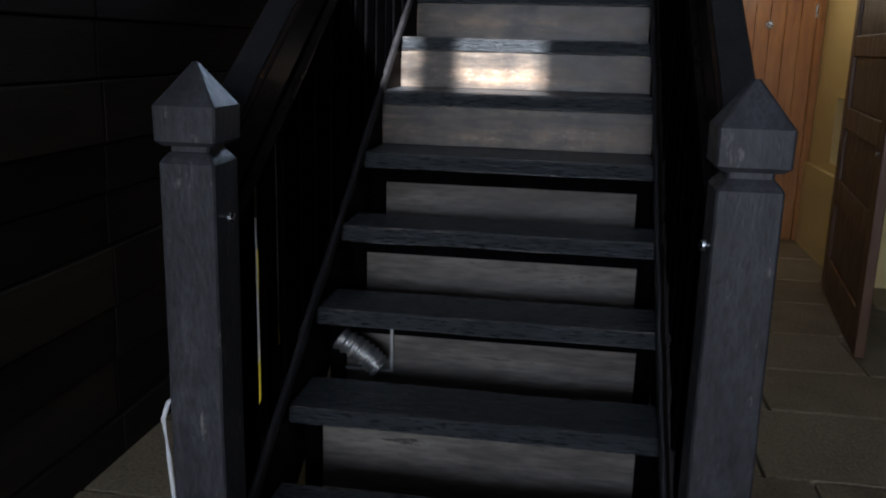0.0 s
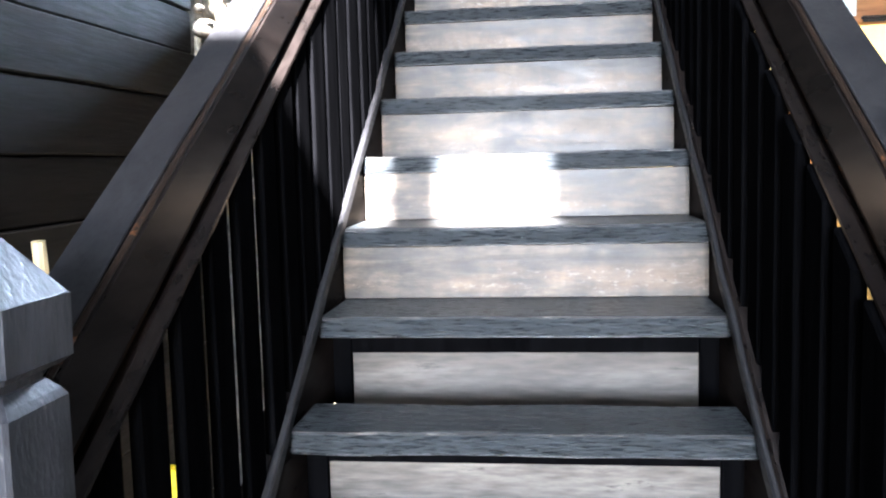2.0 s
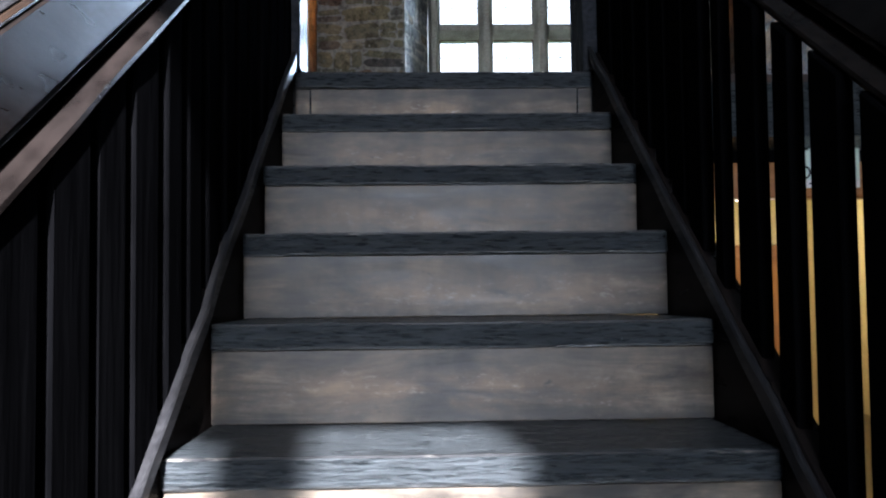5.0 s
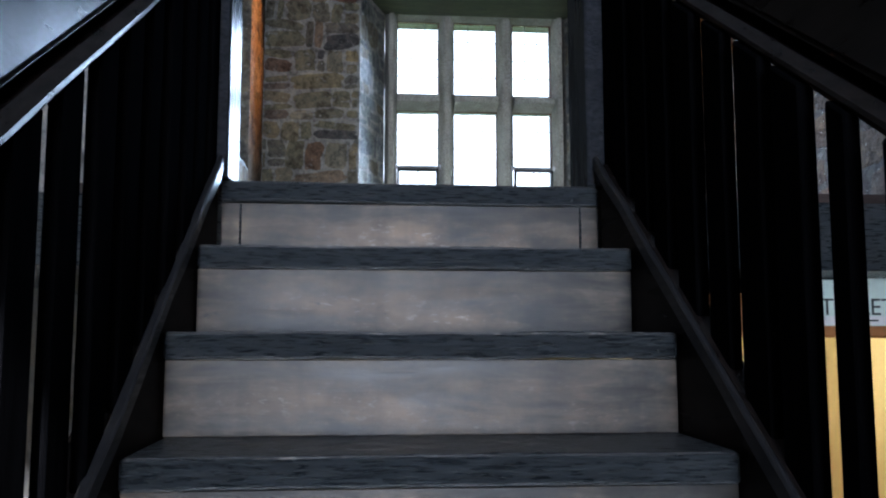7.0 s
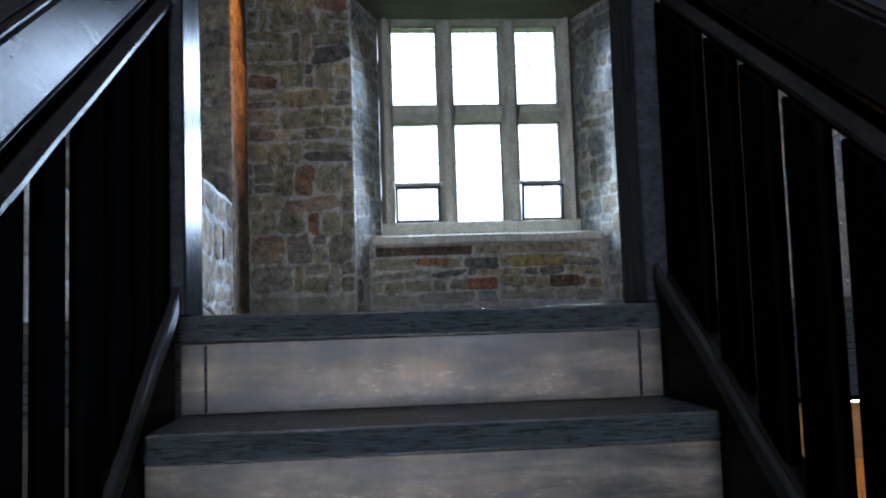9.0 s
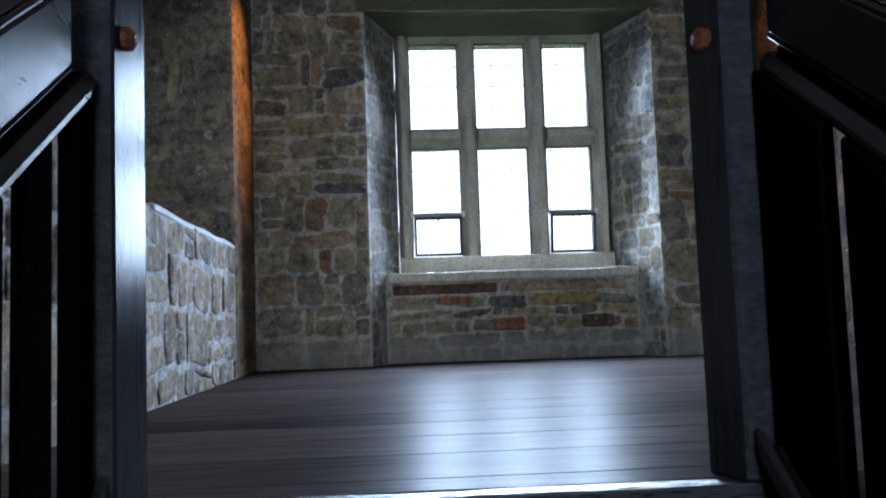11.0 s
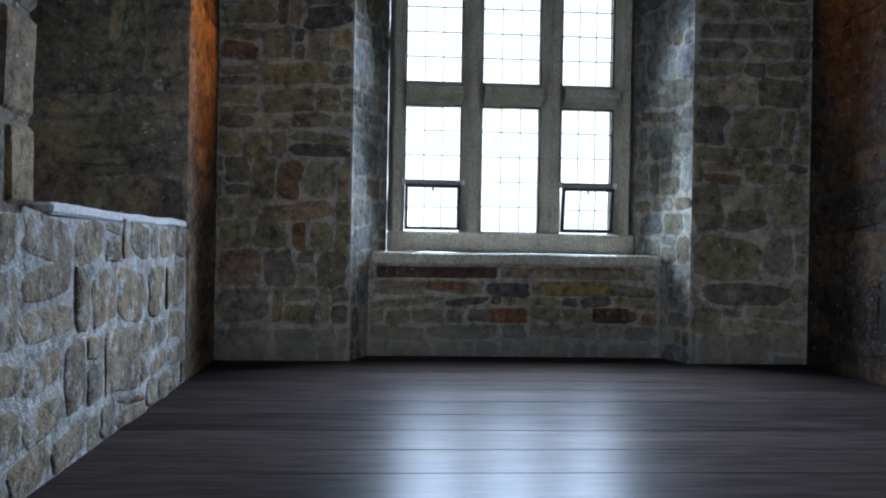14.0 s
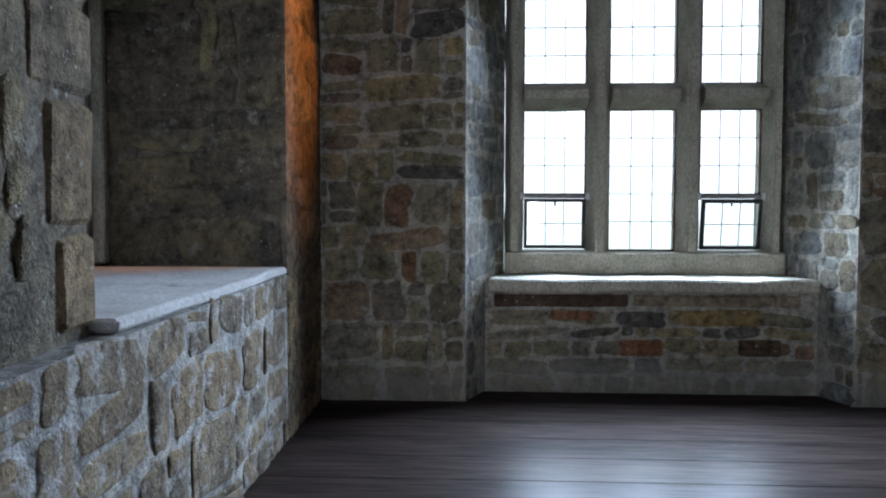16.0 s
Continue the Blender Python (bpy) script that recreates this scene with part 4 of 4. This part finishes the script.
# ---- boards, planks and flags ----
y = 0.06
i = 0
while y < 5.1:
    w = 0.31 if y > 0.1 else 0.12
    x0, x1 = (west(y) - 0.01, 3.15) if y < 4.56 else (0.33, 2.39)
    y1 = min(y + w, 4.62) if y < 4.56 else 4.885
    bm = box(x0, x1, y + 0.0015, y1 - 0.0015, FLOOR - 0.03, FLOOR, 0.002)
    part("plank", wavy(bm, 0.0012, 2.0, 8), PLANK, floor_upper)
    if y >= 4.56:
        break
    y = y1
    i += 1

z, i = -0.02, 0
while z < 3.0:
    h = (0.17, 0.215, 0.20, 0.225, 0.19)[i % 5]
    y0 = -6.9
    for L in (2.35, 1.75, 1.7):
        L2 = L if y0 + L < -1.2 else -1.145 - y0
        bm = box(-0.842, -0.808 + 0.008 * ((i * 7 + int(L * 10)) % 3), y0 + 0.003, y0 + L2 - 0.003, z + 0.002, z + h - 0.004, 0.005)
        part("board", wavy(bm, 0.006, 2.2, 7, 1), BOARD, wall_left_hall)
        y0 += L2
    z += h
    i += 1

rnd = random.Random(5)
y = -6.0
while y < 1.8:
    d = rnd.uniform(0.45, 0.7)
    x = -0.8
    while x < 3.2:
        w = rnd.uniform(0.5, 0.9)
        x1 = min(x + w, 3.24)
        part("flag", box(x + 0.005, x1 - 0.005, y + 0.005, y + d - 0.005, -0.03, rnd.uniform(-0.002, 0.001), 0.006), SLAB, floor_lower)
        x = x1
        if 3.24 - x < 0.1:
            break
    y += d

# ---- corridor: beam, sign, doors, lamp ----
bm = box(1.30, 2.9, 0.36, 0.44, 2.195, 2.345, 0.006)
single("trim_beam", wavy(bm, 0.003, 4.0, 10), OAK_X, "orange varnished wooden beam over the corridor opening", "beam", kind="structure")
single("trim_fascia", box(1.16, 3.25, 0.40, 0.46, 2.35, FLOOR - 0.001, 0.004), BLACK_Z, "black edge board of the upper floor", "fascia", kind="structure")
latch = thing("door_latch", (2.35, 0.35, 2.21), "black iron latch on the orange beam", "latch")
part("plate", box(2.31, 2.43, 0.352, 0.359, 2.20, 2.235, 0.002), IRON, latch)
part("bar", rod([(2.30, 0.343, 2.222), (2.37, 0.340, 2.217), (2.44, 0.345, 2.225)], 0.008, sides=8), IRON, latch)

sign = thing("toilet_sign", (2.1, 0.35, 2.23), "pale green paper notice reading TOILET on the beam", "sign")
part("sheet", box(1.94, 2.275, 0.350, 0.356, 2.235, 2.475, 0.001), PAPER, sign)
part("bottom_strip", box(1.945, 2.27, 0.347, 0.3495, 2.238, 2.268), WHITE, sign, "white strip along the foot")


def words(text, x, z, size, parent, y=0.3485):
    cu = bpy.data.curves.new("lettering", "FONT")
    cu.body, cu.size, cu.align_x, cu.extrude = text, size, "CENTER", 0.0006
    ob = new("lettering", cu)
    ob.matrix_basis = pose(x, y, z, 90, 0, 0)
    dg = bpy.context.evaluated_depsgraph_get()
    me = bpy.data.meshes.new_from_object(ob.evaluated_get(dg))
    me.transform(ob.matrix_basis)
    bpy.data.objects.remove(ob)
    me.materials.clear()
    me.materials.append(INK)
    t = new("lettering", me)
    hang(t, parent)
    return t


words("TOILET", 2.09, 2.272, 0.082, sign)
bm = box(1.965, 2.06, 0.3470, 0.3495, 2.392, 2.405)
box(1.985, 2.02, 0.3470, 0.3495, 2.408, 2.44, bm=bm)
box(2.075, 2.17, 0.3470, 0.3495, 2.398, 2.432, bm=bm)
box(2.185, 2.25, 0.3470, 0.3495, 2.398, 2.425, bm=bm)
part("heading_bars", bm, INK, sign, "unreadable dark heading")
part("heading_bars", box(2.06, 2.16, 0.3450, 0.3465, 2.250, 2.256), INK, sign)

door_1 = single("door_1", box(1.925, 2.625, 1.86, 1.915, 0.0, 2.07, 0.004), OAK, "closed orange varnished boarded door", "door", kind="structure")
for n in range(5):
    x = 1.99 + n * 0.114
    part("door_board", box(x, x + 0.1115, 1.848, 1.862, 0.02, 1.98, 0.003), OAK, door_1)
part("door_frame", box(1.925, 1.987, 1.835, 1.86, 0.0, 1.995, 0.004), OAK, door_1)
part("door_frame", box(2.563, 2.625, 1.835, 1.86, 0.0, 1.995, 0.004), OAK, door_1)
part("door_frame", box(1.925, 2.625, 1.833, 1.86, 1.996, 2.07, 0.004), OAK_X, door_1)
part("door_plaque", lathe([(0.03, 0.0), (0.03, 0.012), (0.022, 0.018)], (2.213, 1.847, 1.72), "y", 16), STEEL, door_1, "small round metal plaque")
part("hinge", box(2.548, 2.562, 1.835, 1.847, 1.78, 1.88), STEEL, door_1)

# open panelled door, swung out into the hall
door_2 = thing("door_2", (2.44, 0.36, 0.0), "open brown panelled wooden door with dark recessed panels", "door", kind="structure")


def leaf_part(name, x0, x1, y0, y1, z0, z1, m, label="", bev=0.004):
    bm = box(x0, x1, y0, y1, z0, z1, bev)
    bmesh.ops.transform(bm, matrix=Matrix.Translation((2.44, 0.36, 0)) @ Matrix.Rotation(radians(-7.5), 4, "Z"), verts=bm.verts)
    return part(name, bm, m, door_2, label)


LEN = -1.46
for y0, y1 in ((LEN, LEN + 0.13), (-0.13, 0.0)):
    leaf_part("stile", 0.0, 0.05, y0, y1, 0.01, 2.06, BROWN)
for z0, z1 in ((0.01, 0.24), (0.60, 0.74), (1.06, 1.19), (1.50, 1.62), (1.92, 2.06)):
    leaf_part("rail", 0.001, 0.049, LEN + 0.131, -0.131, z0, z1, BROWN)
for z0, z1 in ((0.24, 0.60), (0.74, 1.06), (1.19, 1.50), (1.62, 1.92)):
    leaf_part("panel", 0.02, 0.032, LEN + 0.131, -0.131, z0, z1, BROWN_DARK, "dark recessed panel")
bm = rod([(2.44 + LEN * 0.13 - 0.01, 0.36 + LEN * 0.991 + 0.06, 1.04), (2.44 + LEN * 0.13 + 0.09, 0.36 + LEN * 0.991 + 0.06, 1.04), (2.44 + LEN * 0.13 + 0.12, 0.36 + LEN * 0.991 + 0.16, 1.04)], 0.009)
part("handle", bm, STEEL, door_2, "steel lever handle")

lamp = thing("ceiling_lamp", (2.12, 1.1, 2.4), "round white lit ceiling lamp in the corridor", "lamp")
part("base", lathe([(0.11, 2.365), (0.11, 2.398)], (2.12, 1.1, 0), "z", 24), WHITE, lamp)
part("shade", lathe([(0.02, 2.245), (0.09, 2.265), (0.13, 2.31), (0.12, 2.36)], (2.12, 1.1, 0), "z", 24), LAMP_GLASS, lamp, "lit frosted glass shade", True)

# ---- loose things beside and under the stairs ----
caution = thing("caution_sign", (-0.42, -2.5, 0.0), "yellow folding plastic floor sign standing by the stairs", "floor sign")
for k, y in ((1, -2.66), (-1, -2.38)):
    bm = prism([(y, 0.0), (y + 0.025, 0.0), (-2.52 + 0.012 * -k + 0.012, 0.74), (-2.52 + 0.012 * -k - 0.012, 0.74)], "x", -0.415, -0.315, 0.004)
    part("leaf", bm, CAUTION, caution)
part("print", prism([(-2.648, 0.20), (-2.656, 0.20), (-2.61, 0.40), (-2.602, 0.40)], "x", -0.39, -0.34), INK, caution, "dark printed mark")
mop = thing("mop", (-0.5, -2.85, 0.0), "mop with pale wooden handle leaning on the boards", "mop")
part("handle", rod([(-0.47, -2.78, 0.1), (-0.468, -2.83, 0.8), (-0.465, -2.88, 1.37)], 0.015), PALE_WOOD, mop)
part("head", lathe([(0.10, 0.0), (0.12, 0.04), (0.06, 0.10), (0.025, 0.16)], (-0.47, -2.775, 0.0), "z", 14), WHITE, mop, "white mop head")
broom = thing("broom", (-0.4, -2.62, 0.0), "broom with white metal handle leaning behind the balusters", "broom")
part("handle", rod([(-0.36, -2.55, 0.06), (-0.30, -2.72, 0.90)], 0.011), WHITE, broom)
part("brush", box(-0.46, -0.26, -2.57, -2.52, 0.0, 0.07, 0.01), IRON, broom)

duct = thing("flexible_duct", (0.1, -2.84, 0.4), "silver corrugated foil duct behind the open treads", "duct")
pts = [(0.05, -2.84, 0.53), (0.12, -2.85, 0.49), (0.19, -2.86, 0.44)]
bm = bmesh.new()
N = 33
rings = []
for i in range(N):
    f = i / (N - 1)
    c = Vector(pts[0]).lerp(Vector(pts[2]), f) + Vector((0.02 * math.sin(3 * f), 0, 0))
    r = 0.040 + 0.005 * math.sin(i * math.pi / 2)
    d = (Vector(pts[2]) - Vector(pts[0])).normalized().to_track_quat("Z", "Y")
    rings.append([bm.verts.new(c + d @ Vector((r * math.cos(0.3927 * s_), r * math.sin(0.3927 * s_), 0))) for s_ in range(16)])
for a, b in zip(rings, rings[1:]):
    for s_ in range(16):
        bm.faces.new((a[s_], a[(s_ + 1) % 16], b[(s_ + 1) % 16], b[s_]))
part("hose", bm, FOIL, duct, "", True)
bm = box(0.03, 0.215, -2.752, -2.748, 0.385, 0.395)
box(0.205, 0.215, -2.752, -2.748, 0.395, 0.56, bm=bm)
box(0.03, 0.042, -2.752, -2.748, 0.395, 0.56, bm=bm)
part("collar_plate", bm, FOIL, duct, "thin pale edge of the wall plate")

cable = thing("cable", (-0.13, -3.72, 0.0), "white cable hanging beside the newel post", "cable")
part("cord", rod([(-0.12, -3.70, 0.0), (-0.13, -3.71, 0.3), (-0.14, -3.72, 0.50), (-0.15, -3.72, 0.60), (-0.14, -3.71, 0.64), (-0.125, -3.70, 0.65)], 0.006, sides=8), WHITE, cable)

# ---- distance beyond the window ----
backdrop = bpy.data.materials.new("bright_hazy_sky")
backdrop.use_nodes = True
bt = backdrop.node_tree
pb = bt.nodes["Principled BSDF"]
pb.inputs["Base Color"].default_value = (0, 0, 0, 1)
pb.inputs["Roughness"].default_value = 1.0
geo = bt.nodes.new("ShaderNodeNewGeometry")
sep = bt.nodes.new("ShaderNodeSeparateXYZ")
bt.links.new(geo.outputs["Position"], sep.inputs["Vector"])
nz = bt.nodes.new("ShaderNodeTexNoise")
nz.inputs["Scale"].default_value = 0.15
ad = bt.nodes.new("ShaderNodeMath")
ad.operation = "MULTIPLY_ADD"
ad.inputs[1].default_value = 8.0
bt.links.new(nz.outputs["Fac"], ad.inputs[0])
bt.links.new(sep.outputs["Z"], ad.inputs[2])
mr = bt.nodes.new("ShaderNodeMapRange")
mr.inputs["From Min"].default_value, mr.inputs["From Max"].default_value = 1.0, 11.0
bt.links.new(ad.outputs["Value"], mr.inputs["Value"])
rp = bt.nodes.new("ShaderNodeValToRGB")
rp.color_ramp.elements[0].color, rp.color_ramp.elements[1].color = (0.42, 0.56, 0.44, 1), (0.95, 0.98, 1.0, 1)
bt.links.new(mr.outputs["Result"], rp.inputs["Fac"])
bt.links.new(rp.outputs["Color"], pb.inputs["Emission Color"])
pb.inputs["Emission Strength"].default_value = 0.25
single("backdrop", box(-60, 60, 55, 55.2, -0.6, 60), backdrop, "bright hazy sky over pale trees", "sky", kind="structure")
